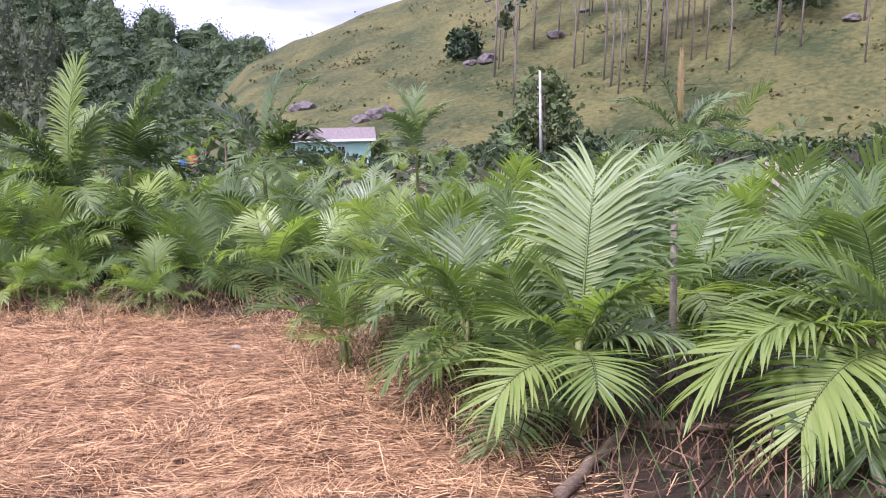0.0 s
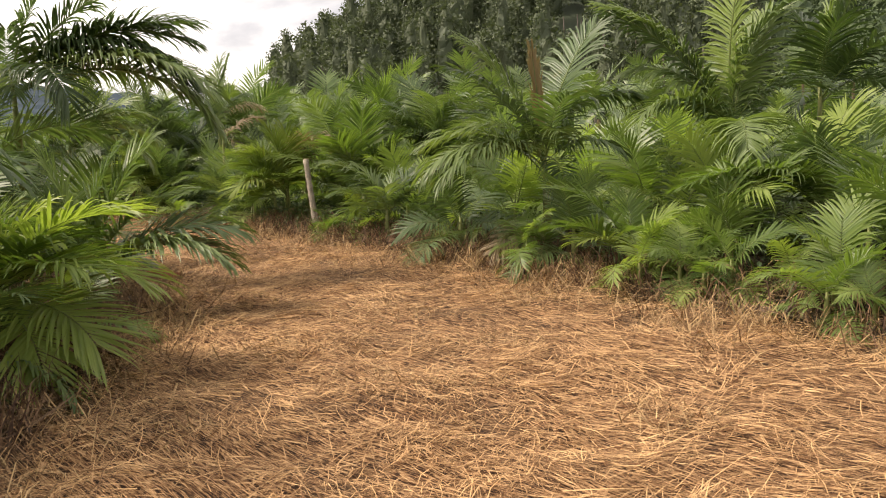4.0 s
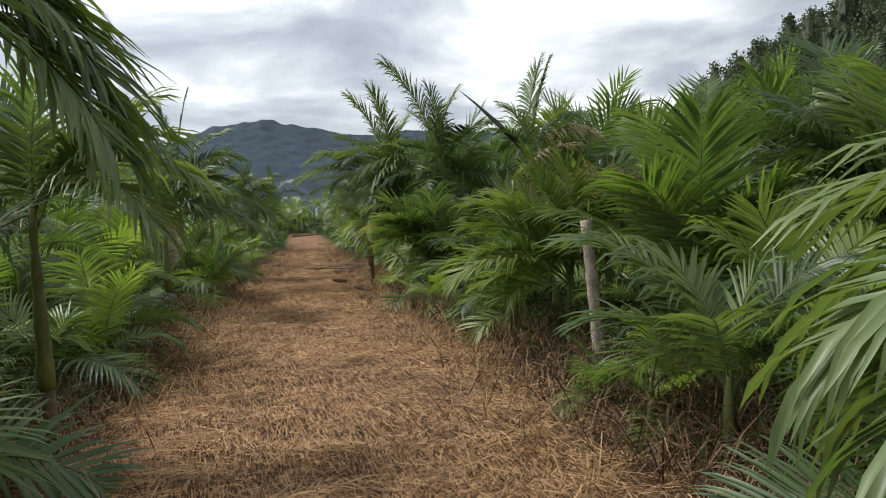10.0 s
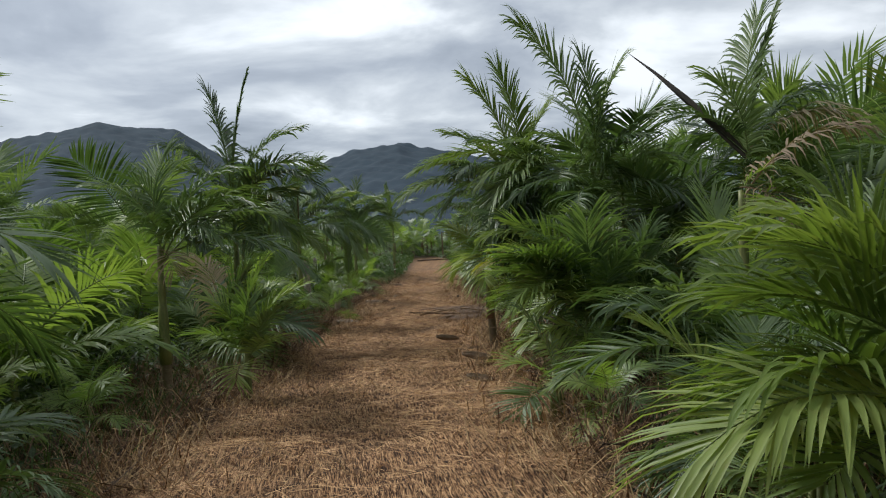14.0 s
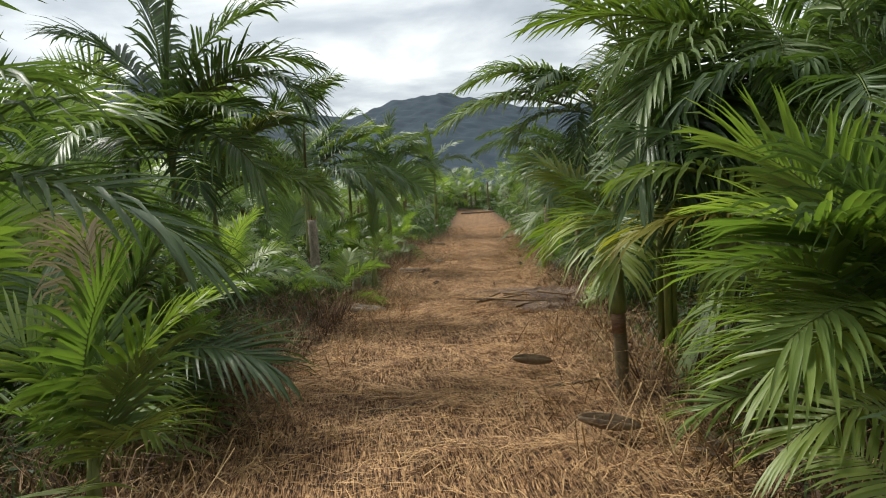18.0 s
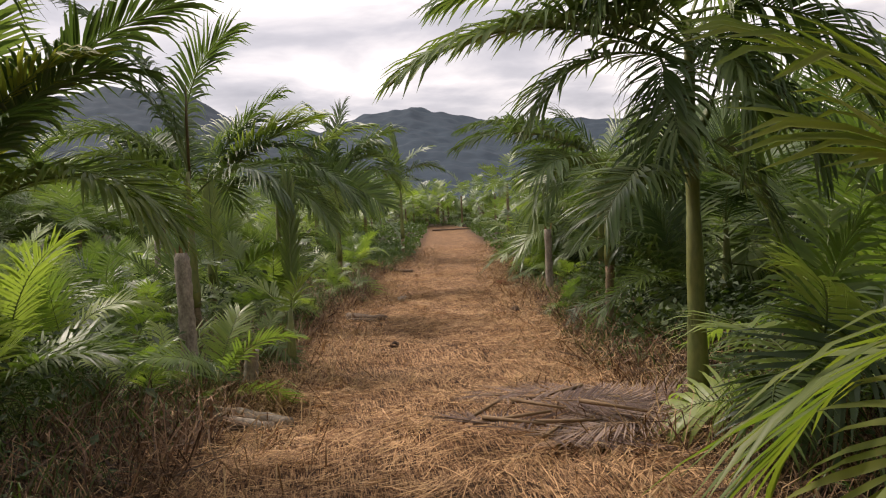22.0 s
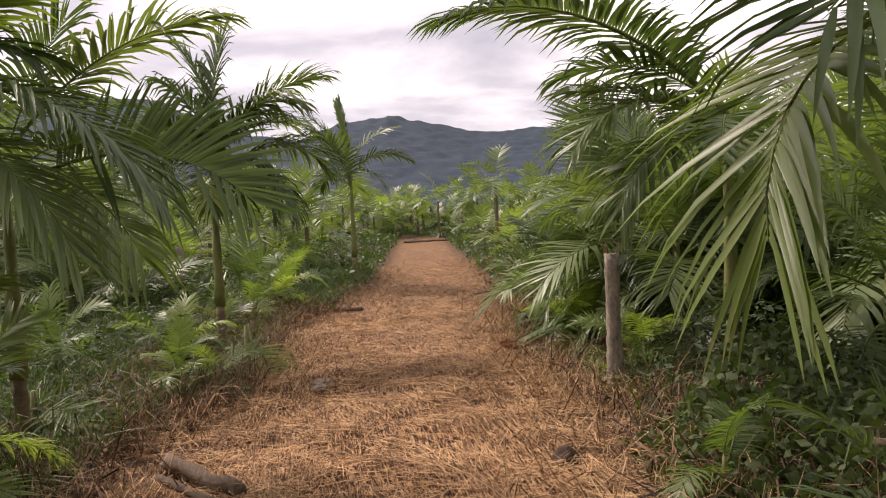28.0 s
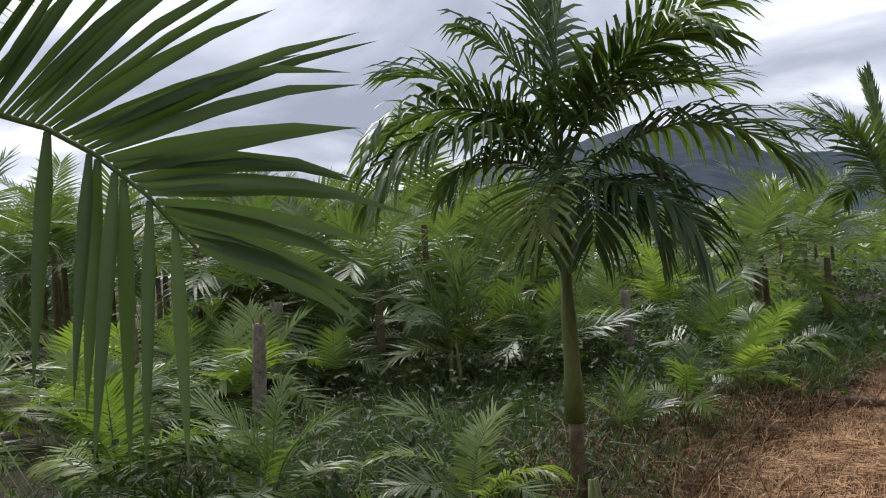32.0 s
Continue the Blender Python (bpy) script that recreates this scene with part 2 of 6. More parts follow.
def leaf_strip(bag, root, d, across, length, width, segs, droop, fold, slot=0):
    """One leaflet: a tapering blade that bends down to its tip."""
    prof = {4: (0.45, 1.0, 0.92, 0.62), 3: (0.55, 1.0, 0.7), 2: (0.8, 1.0)}[segs]
    p, d = Vector(root), Vector(d).normalized()
    verts, faces = [], []
    step = length / segs
    for i in range(segs):
        w = (across - d * across.dot(d)).normalized() * (width * 0.5 * prof[i])
        if fold:
            n = d.cross(w).normalized() * (width * prof[i] * fold)
            verts += [p - w, p + n, p + w]
        else:
            verts += [p - w, p + w]
        p = p + d * step
        d = (d + Vector((0, 0, -droop * (i + 0.4) / segs))).normalized()
    verts.append(p)
    c = 3 if fold else 2
    for i in range(segs - 1):
        for k in range(c - 1):
            faces.append((i * c + k, i * c + k + 1, (i + 1) * c + k + 1, (i + 1) * c + k))
    last = (segs - 1) * c
    for k in range(c - 1):
        faces.append((last + k, last + k + 1, len(verts) - 1))
    bag.add(verts, faces, slot)


def frond(bag, seed, length=1.5, rise=60, bend=70, pairs=36, blade=0.66, width=0.036, segs=4, fold=0.22, droop=0.8, bare=0.14, ragged=0.0, origin=(0, 0, 0), turn=0.0, spread=1.0, roll=0.0, bare_side=0.0):
    """A feather leaf that leaves the crown at the angle rise and arches over outwards by bend degrees."""
    r = random.Random(seed)
    spin = Matrix.Rotation(turn, 3, "Z")
    n = {4: 11, 3: 5, 2: 4}[segs]
    pts, ths = [Vector((0, 0, 0))], []
    sway = r.uniform(-0.12, 0.12)
    for i in range(n):
        s = (i + 0.5) / n
        th = radians(rise - bend * s ** 1.35)
        ths.append(th)
        pts.append(pts[-1] + Vector((math.cos(th), sway * s * 2, math.sin(th))) * (length / n))
    base = Vector(origin)
    if segs > 2:
        tube(bag, [base + spin @ p for p in pts], [0.016 * (1 - 0.85 * i / n) * (length / 1.5) for i in range(n + 1)], 4 if segs == 4 else 3, 1, False)
    for k in range(pairs):
        u = (k + 0.5) / pairs
        s = bare + (1 - bare) * u
        i = min(n - 1, int(s * n))
        f = s * n - i
        p = pts[i].lerp(pts[i + 1], f)
        t = (pts[i + 1] - pts[i]).normalized()
        up = Vector((-math.sin(ths[i]), 0, math.cos(ths[i])))
        lat, up = Vector((0, math.cos(roll), 0)) + up * math.sin(roll), up * math.cos(roll) - Vector((0, math.sin(roll), 0))
        for side in (1, -1):
            if r.random() < ragged + (bare_side if side < 0 else 0):
                continue
            a = radians((76 - 50 * u ** 1.4) * spread + r.uniform(-5, 5))
            v = radians(r.uniform(0, 18))
            d = t * math.cos(a) + (lat * (side * math.cos(v)) + up * math.sin(v)) * math.sin(a)
            ln = blade * (0.58 + 0.42 * math.sin(math.pi * (0.14 + 0.72 * u))) * (1 - 0.22 * u ** 5) * r.uniform(0.86, 1.08)
            wd = width * (0.75 + 0.25 * math.sin(math.pi * u)) * r.uniform(0.85, 1.12)
            leaf_strip(bag, base + spin @ (p + Vector((0, side * 0.006, 0))), spin @ d, spin @ t, ln, wd, segs, droop * r.uniform(0.35, 1.35), fold * (1 if side > 0 else -1) if fold else 0)
    # the last leaflets stand along the tip
    return bag


POSES = ((84, 26), (74, 52), (60, 78), (42, 92), (20, 84), (-8, 70))
FRONDS = {}


def frond_mesh(step, seed, mat, fine=2):
    """A shared mesh of one leaf; step 0 is the youngest and most upright."""
    key = (step, seed, mat.name, fine)
    if key not in FRONDS:
        rise, bend = POSES[step]
        b = Bag()
        young = mat == LEAF_YOUNG
        frond(b, seed * 17 + step, length=1.35 if young else 1.5, blade=0.60 if young else 0.70, rise=rise, bend=bend + (seed % 3 - 1) * 9, droop=0.12 + 0.13 * step + 0.75 * (seed % 3 == 1) + 0.15 * young, segs=4 if fine else 3, fold=0.22 if fine == 2 else 0, pairs=((30 if young else 40) if fine else (24 if young else 28)),
              width=(0.039 if young else 0.034) if fine else 0.047)
        FRONDS[key] = b.mesh("palm_frond", mat, RACHIS)
    return FRONDS[key]


# ---- the plan: the mown way through the plantation ----
RIGHT = ((3.0, -4.0), (1.6, 1.0), (0.5, 4.5), (0.0, 5.3), (-0.5, 6.8), (-1.3, 8.7), (-1.9, 9.8), (-3.0, 10.1), (-4.4, 10.4), (-7.2, 11.2), (-10.6, 11.95), (-14.5, 12.6), (-20.0, 13.05), (-23.5, 13.5),
         (-27.0, 14.2), (-30.0, 14.5), (-35.5, 15.35), (-40.0, 15.9), (-45.7, 16.9), (-74.0, 20.6))
LEFT = ((-4.6, -4.0), (-5.0, 4.6), (-6.0, 5.9), (-7.2, 6.9), (-9.5, 8.4), (-12.4, 9.2), (-14.3, 9.6), (-19.2, 10.2), (-23.5, 10.95), (-27.3, 11.55), (-30.0, 11.95), (-34.0, 12.3), (-36.0, 12.95), (-40.0, 13.2), (-46.0, 14.75), (-74.0, 18.5))
RING = np.array(LEFT + RIGHT[::-1])


def edge_distance(x, y):
    """Metres outside the mown way; negative on it."""
    x, y = np.asarray(x, float), np.asarray(y, float)
    inside, best = np.zeros(x.shape, bool), np.full(x.shape, 1e9)
    for (ax, ay), (bx, by) in zip(RING, np.roll(RING, -1, 0)):
        t = np.clip(((x - ax) * (bx - ax) + (y - ay) * (by - ay)) / ((bx - ax) ** 2 + (by - ay) ** 2), 0, 1)
        best = np.minimum(best, np.hypot(x - ax - t * (bx - ax), y - ay - t * (by - ay)))
        cross = (ay > y) != (by > y)
        inside ^= cross & (x < (bx - ax) * (y - ay) / (by - ay + 1e-12) + ax)
    return np.where(inside, -best, best)


def smooth(v):
    v = np.clip(v, 0, 1)
    return v * v * (3 - 2 * v)


def ground_z(x, y):
    x, y = np.asarray(x, float), np.asarray(y, float)
    z = np.interp(x, [-60, -37, -31, -27, -23, -11, -2], [-0.45, -0.42, -0.31, -0.22, -0.20, -0.18, -0.30])
    d = edge_distance(x, y)
    z = z + 0.10 * smooth((d - 0.1) / 1.2) + 0.025 * np.sin(x * 2.1 + y * 1.3) * np.sin(y * 2.7 - x * 0.6) + 0.012 * np.sin(x * 7.3 + 1.7 * y) * np.sin(5.9 * y)
    # matted hummocks on the way
    lump = np.sin(x * 4.3 + 1.9 * np.sin(y * 2.3)) * np.sin(y * 5.1 + 1.6 * np.sin(x * 2.9)) + 0.6 * np.sin(x * 9.1 - y * 3.7 + 2.0 * np.sin(y * 4.1)) * np.sin(y * 10.3 + 1.4 * np.sin(x * 5.3))
    z = z + 0.024 * lump * smooth((0.9 - d) / 1.0)
    return z + 2.0 * smooth((y - 20) / 45) * smooth((x + 50) / 30)


def gz(x, y):
    return float(ground_z(np.array([x]), np.array([y]))[0])


def axis(fine_lo, fine_hi, step, lo, hi):
    v, far = list(np.arange(fine_lo, fine_hi, step)), []
    s, a = step, fine_hi
    while a < hi:
        v.append(a)
        s *= 1.25
        a += s
    s, a = step * 1.25, fine_lo - step
    while a > lo:
        far.append(a)
        s *= 1.25
        a -= s
    return np.array([lo] + far[::-1] + v + [hi])


def earth_material():
    m = bpy.data.materials.new("earth_and_straw")
    tree, add, link = node_tree(m)
    coord = add("ShaderNodeTexCoord")
    at = add("ShaderNodeAttribute")
    at.attribute_name = "straw"
    n1 = add("ShaderNodeTexNoise", Scale=1.3, Detail=6.0)
    n2 = add("ShaderNodeTexNoise", Scale=38.0, Detail=5.0, Distortion=2.2)
    n3 = add("ShaderNodeTexNoise", Scale=5.0, Detail=5.0)
    for n in (n1, n2, n3):
        link(coord.outputs["Object"], n.inputs["Vector"])
    # matted fibres: two stretched noises that cross each other
    fibres = []
    for turn, scale in ((0.4, (7.0, 90.0, 1.0)), (-0.75, (9.0, 80.0, 1.0)), (1.7, (6.0, 85.0, 1.0))):
        mp = add("ShaderNodeMapping")
        mp.inputs["Rotation"].default_value = (0, 0, turn)
        mp.inputs["Scale"].default_value = scale
        link(coord.outputs["Object"], mp.inputs["Vector"])
        f = add("ShaderNodeTexNoise", Scale=1.0, Detail=3.0, Distortion=1.1)
        link(mp.outputs[0], f.inputs["Vector"])
        fibres.append(f)
    over = add("ShaderNodeMath")
    over.operation = "MAXIMUM"
    link(fibres[0].outputs[0], over.inputs[0])
    link(fibres[1].outputs[0], over.inputs[1])
    over2 = add("ShaderNodeMath")
    over2.operation = "MAXIMUM"
    link(over.outputs[0], over2.inputs[0])
    link(fibres[2].outputs[0], over2.inputs[1])
    # the darkest stop paints shade into the gaps between the fibres
    straw = ramp(add("ShaderNodeValToRGB"), (0.50, (0.030, 0.015, 0.008)), (0.56, (0.17, 0.086, 0.040)), (0.62, (0.40, 0.228, 0.108)), (0.70, (0.66, 0.42, 0.22)))
    link(over2.outputs[0], straw.inputs[0])
    soil = ramp(add("ShaderNodeValToRGB"), (0.3, (0.018, 0.013, 0.009)), (0.7, (0.062, 0.042, 0.026)))
    link(n3.outputs[0], soil.inputs[0])
    patch = ramp(add("ShaderNodeValToRGB"), (0.34, (0.55, 0.55, 0.55)), (0.48, (1, 1, 1)))
    link(n1.outputs[0], patch.inputs[0])
    cover = add("ShaderNodeMath")
    cover.operation = "MULTIPLY"
    link(at.outputs["Fac"], cover.inputs[0])
    link(patch.outputs[0], cover.inputs[1])
    mix = add("ShaderNodeMixRGB")
    link(cover.outputs[0], mix.inputs[0])
    link(soil.outputs[0], mix.inputs[1])
    link(straw.outputs[0], mix.inputs[2])
    p = add("ShaderNodeBsdfPrincipled", Roughness=0.9)
    p.inputs["Specular IOR Level"].default_value = 0.2
    link(mix.outputs[0], p.inputs["Base Color"])
    b = add("ShaderNodeBump", Strength=0.8, Distance=0.03)
    link(over2.outputs[0], b.inputs["Height"])
    link(b.outputs[0], p.inputs["Normal"])
    o = add("ShaderNodeOutputMaterial")
    link(p.outputs[0], o.inputs[0])
    return m


def grid_mesh(name, X, Y, Z, *mats):
    h, w = X.shape
    me = bpy.data.meshes.new(name)
    idx = np.arange(h * w).reshape(h, w)
    faces = np.stack([idx[:-1, :-1], idx[:-1, 1:], idx[1:, 1:], idx[1:, :-1]], -1).reshape(-1, 4)
    me.from_pydata(np.stack([X, Y, Z], -1).reshape(-1, 3).tolist(), [], faces.tolist())
    for mat in mats:
        me.materials.append(mat)
    me.polygons.foreach_set("use_smooth", [True] * len(me.polygons))
    me.update()
    return me


gx, gy = axis(-54, 5, 0.17, -3500, 3500), axis(-3, 20, 0.17, -3500, 3500)
GX, GY = np.meshgrid(gx, gy)
me = grid_mesh("ground", GX, GY, ground_z(GX, GY), earth_material())
me.attributes.new("straw", "FLOAT", "POINT").data.foreach_set("value", (1 - smooth((edge_distance(GX, GY) + 0.25) / 0.7)).ravel().astype(np.float32))
tagged(new("ground", me), "flat brown earth of the plantation with a mown strip of straw", "ground", kind="structure")


def sector(name, near, far, az0, az1, top, mat, label, steps=60, depth=26, rough=0.35, centre=(0, 0), canopy=0.0, grain=0.05):
    """A hill seen from afar: az in degrees leftwards from north, top(az) the elevation in degrees at its ridge."""
    az = np.linspace(az0, az1, steps)
    k = np.linspace(0, 1, depth)
    A, K = np.meshgrid(np.radians(az), k)
    R = near + (far - near) * K
    T = np.array([math.tan(radians(top(a))) for a in az])[None, :] * far
    Z = T * np.minimum(K / 0.9, 1) ** 1.15 - 1.0
    X, Y = centre[0] - np.sin(A) * R, centre[1] + np.cos(A) * R
    for i in range(depth):
        for j in range(steps):
            q = Vector((X[i, j], Y[i, j], 3)) * (9.0 / far)
            Z[i, j] += min(1, K[i, j] * 3) * rough * far * 0.012 * noise.fractal(q * 3, 1.0, 2.0, 5) + canopy * noise.noise(Vector((X[i, j], Y[i, j], 0)) * grain)
    ob = new(name, grid_mesh(name, X, Y, Z, mat))
    tagged(ob, label, "hill", kind="structure")
    return lambda a, kk: (centre[0] - math.sin(radians(a)) * (near + (far - near) * kk), centre[1] + math.cos(radians(a)) * (near + (far - near) * kk),
                          math.tan(radians(top(a))) * far * min(kk / 0.9, 1) ** 1.15 - 1.0)


def line(*pairs):
    xs, ys = [p[0] for p in pairs], [p[1] for p in pairs]
    return lambda a: float(np.interp(a, xs, ys))


grass_hill = sector("grass_hill", 75, 190, -75, 15.5, line((-75, 12), (-45, 19), (-20, 18), (-5, 13.6), (2.7, 10.7), (7, 9.3), (12.2, 7.4), (15.5, 4)), HILLGRASS, "grassy hill slope with scattered rocks and tall thin trees")
wood_hill = sector("wooded_hill", 150, 300, 8, 40, line((8, 5.6), (12.5, 7.2), (18, 8.6), (21.5, 9.4), (26, 10.4), (34, 10.6), (40, 10)), FOREST, "hill under dark dense forest")
euc_hill = sector("plantation_hill", 110, 210, 22, 58, line((22, 7), (30, 10.6), (38, 11.2), (41.4, 10.7), (46.8, 8.8), (50.5, 6.6), (54, 4.4), (56, 3.0), (58, 0.6)), EUC, "slope planted with tall eucalyptus trees", centre=(-8, 8))
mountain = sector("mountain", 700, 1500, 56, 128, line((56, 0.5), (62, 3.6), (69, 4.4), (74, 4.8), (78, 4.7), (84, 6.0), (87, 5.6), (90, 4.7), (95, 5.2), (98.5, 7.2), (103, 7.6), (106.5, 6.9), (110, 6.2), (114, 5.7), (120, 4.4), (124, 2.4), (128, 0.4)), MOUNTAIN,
                  "far forested mountain range under cloud, blue of the haze put into its colour", 420, 70, 0.13, (-20, 11), 4.5, 0.05)


# ---- far woods ----
def clumps(count, centre_of, size, seed):
    """Loose leaf clumps as crossed slips, joined: verts and faces by numpy."""
    r = np.random.RandomState(seed)
    P = centre_of(r, count)
    a = r.normal(size=(count, 3))
    a /= np.linalg.norm(a, axis=1)[:, None]
    b = np.cross(a, r.normal(size=(count, 3)))
    b /= np.linalg.norm(b, axis=1)[:, None]
    s = size * r.uniform(0.6, 1.4, (count, 1))
    V = np.stack([P - a * s, P - b * s * 0.7, P + a * s, P + b * s * 0.7 + r.normal(size=(count, 3)) * s * 0.25], 1).reshape(-1, 3)
    F = np.arange(count * 4).reshape(-1, 4)
    return V, F


def stuff_mesh(name, V, F, mat):
    me = bpy.data.meshes.new(name)
    me.from_pydata(V.tolist(), [], F.tolist())
    me.materials.append(mat)
    me.update()
    return me


def outline(t, cone):
    """Half width of a crown along its height: a blunt spindle, or a broad dome."""
    return np.minimum(1.0, 0.42 + 1.9 * t) * np.sqrt(np.maximum(0.02, 1 - t ** 2.2)) if cone else np.sqrt(np.maximum(0.05, 1 - (1.7 * t - 0.7) ** 2))


def tree_points(r, n, x, y, z, h, w, crown=0.25, cone=True):
    """Leaf clumps of one crown in tufts round the stem."""
    tufts = max(8, n // 13)
    t = r.uniform(0, 1, tufts) ** 0.85
    an = r.uniform(0, 6.283, tufts)
    k = r.randint(0, tufts, n)
    rr = outline(t, cone) * np.sqrt(r.uniform(0.45, 1, tufts)) * r.uniform(0.75, 1.08, tufts)
    c = np.stack([np.cos(an) * rr * w, np.sin(an) * rr * w, h * (crown + (1 - crown) * t)], 1)[k]
    c += r.normal(size=(n, 3)) * np.array([w * 0.15, w * 0.15, w * 0.17])
    return c + np.array([x, y, z])


def crown_bodies(trees, cone, crown, rings, sides, seed, fill):
    """The dense heart of each crown, one island each: a stack of uneven rings."""
    r = np.random.RandomState(seed)
    V, F, base = [], [], 0
    for x, y, z, h, w in trees:
        t = np.linspace(0, 0.94, rings)
        an = np.linspace(0, 2 * np.pi, sides, endpoint=False)
        R = outline(t, cone)[:, None] * (w * fill) * r.uniform(0.6, 1.05, (rings, sides))
        P = np.stack([x + R * np.cos(an), y + R * np.sin(an), z + h * (crown + (1 - crown) * (t[:, None] + r.uniform(-0.2, 0.2, (rings, sides)) / rings))], -1)
        V.append(P.reshape(-1, 3))
        q = np.arange(rings * sides).reshape(rings, sides)
        F.append(np.stack([q[:-1], np.roll(q, -1, 1)[:-1], np.roll(q, -1, 1)[1:], q[1:]], -1).reshape(-1, 4) + base)
        base += rings * sides
    return np.concatenate(V), np.concatenate(F)


def wood(name, place, count, per, size, h, w, cone, mat, seed, label, crown, rings=13, sides=11, fill=0.5):
    r = np.random.RandomState(seed)
    trees, pts = [], []
    for i in range(count):
        x, y, z = place(r)
        t = (x, y, z, h * r.uniform(0.62, 1.25), w * r.uniform(0.7, 1.3))
        trees.append(t)
        pts.append(tree_points(r, per, *t, crown, cone))
    P = np.concatenate(pts)
    V, F = clumps(len(P), lambda rr, n: P, size, seed + 1)
    V2, F2 = crown_bodies(trees, cone, crown, rings, sides, seed + 2, fill)
    tagged(new(name, stuff_mesh(name, np.concatenate([V, V2]), np.concatenate([F, F2 + len(V)]), mat)), label, "trees", kind="stuff")


wood("eucalyptus_plantation", lambda r: euc_hill(r.uniform(22, 55), r.uniform(0.0, 1.0) ** 0.8), 230, 640, 0.26, 12.5, 2.9, True, EUC, 3, "dense plantation of tall dark green eucalyptus trees", 0.10, 10, 8, 0.6)
wood("hill_forest", lambda r: wood_hill(r.uniform(9, 40), r.uniform(0.0, 1.0)), 260, 430, 0.30, 7.5, 5.3, False, FOREST, 5, "dark green natural forest covering a hillside", 0.0, 8, 9, 0.66)
# stems of the plantation trees
r = np.random.RandomState(19)
b = Bag()
for k in range(45):
    x, y, z = euc_hill(r.uniform(22, 54), r.uniform(0, 0.35))
    tube(b, [(x, y, z - 1), (x + r.normal() * 0.15, y, z + 9)], [0.2, 0.1], 4, 0, False)
tagged(new("eucalyptus_stems", b.mesh("eucalyptus_stems", BARK)), "pale stems at the edge of the eucalyptus plantation", "trees", kind="stuff")


# ---- palms ----
def part(name, me, parent, label="", m=None):
    ob = new(name, me)
    ob.parent = parent
    if m is not None:
        ob.matrix_basis = m
    if label:
        ob["label"] = label
    return ob


def trunk_mesh(height, r0, r1, seed, mat=TRUNK, rings=10):
    """A ringed palm stem, swollen at its foot."""
    r = random.Random(seed)
    b, pts, rad = Bag(), [], []
    lean = Vector((r.uniform(-0.04, 0.04), r.uniform(-0.04, 0.04), 0))
    for i in range(rings + 1):
        for up, extra in ((0, 1.03), (0.2, 0.985)):
            if i == rings and up:
                continue
            t = (i + up) / rings
            pts.append(Vector((0, 0, -0.15 + (height + 0.15) * t)) + lean * (t * t * height))
            rad.append((r0 + (r1 - r0) * t + 0.35 * r0 * math.exp(-9 * t)) * extra * r.uniform(0.97, 1.03))
    tube(b, pts, rad, 10)
    return b.mesh("trunk", mat), pts[-1]


COUNT = [0]
cams = [(METRES * row[1], METRES * row[2]) for row in ROWS]
EYES = np.array([(METRES * row[1], METRES * row[2], EYE + METRES * row[3]) for row in ROWS])
EYES = np.concatenate([EYES[:-1] + (EYES[1:] - EYES[:-1]) * k for k in (0, 0.25, 0.5, 0.75)])
MESH_POINTS = {}


def clear_of_way(me, m, room=0.55):
    """True where a leaf leaves room for somebody walking on the way."""
    p = m.translation
    if np.min(np.hypot(EYES[:, 0] - p.x, EYES[:, 1] - p.y)) > 3.4:
        return True
    if me.name not in MESH_POINTS:
        co = np.empty(len(me.vertices) * 3)
        me.vertices.foreach_get("co", co)
        MESH_POINTS[me.name] = co.reshape(-1, 3)[::3]
    M = np.array(m)
    W = MESH_POINTS[me.name] @ M[:3, :3].T + M[:3, 3]
    W = W[(W[:, 2] > 0.6) & (W[:, 2] < 2.1)]
    if not len(W):
        return True
    D2 = (W[:, None, 0] - EYES[None, :, 0]) ** 2 + (W[:, None, 1] - EYES[None, :, 1]) ** 2 + 0.5 * (W[:, None, 2] - EYES[None, :, 2]) ** 2
    return bool(D2.min() > room ** 2)



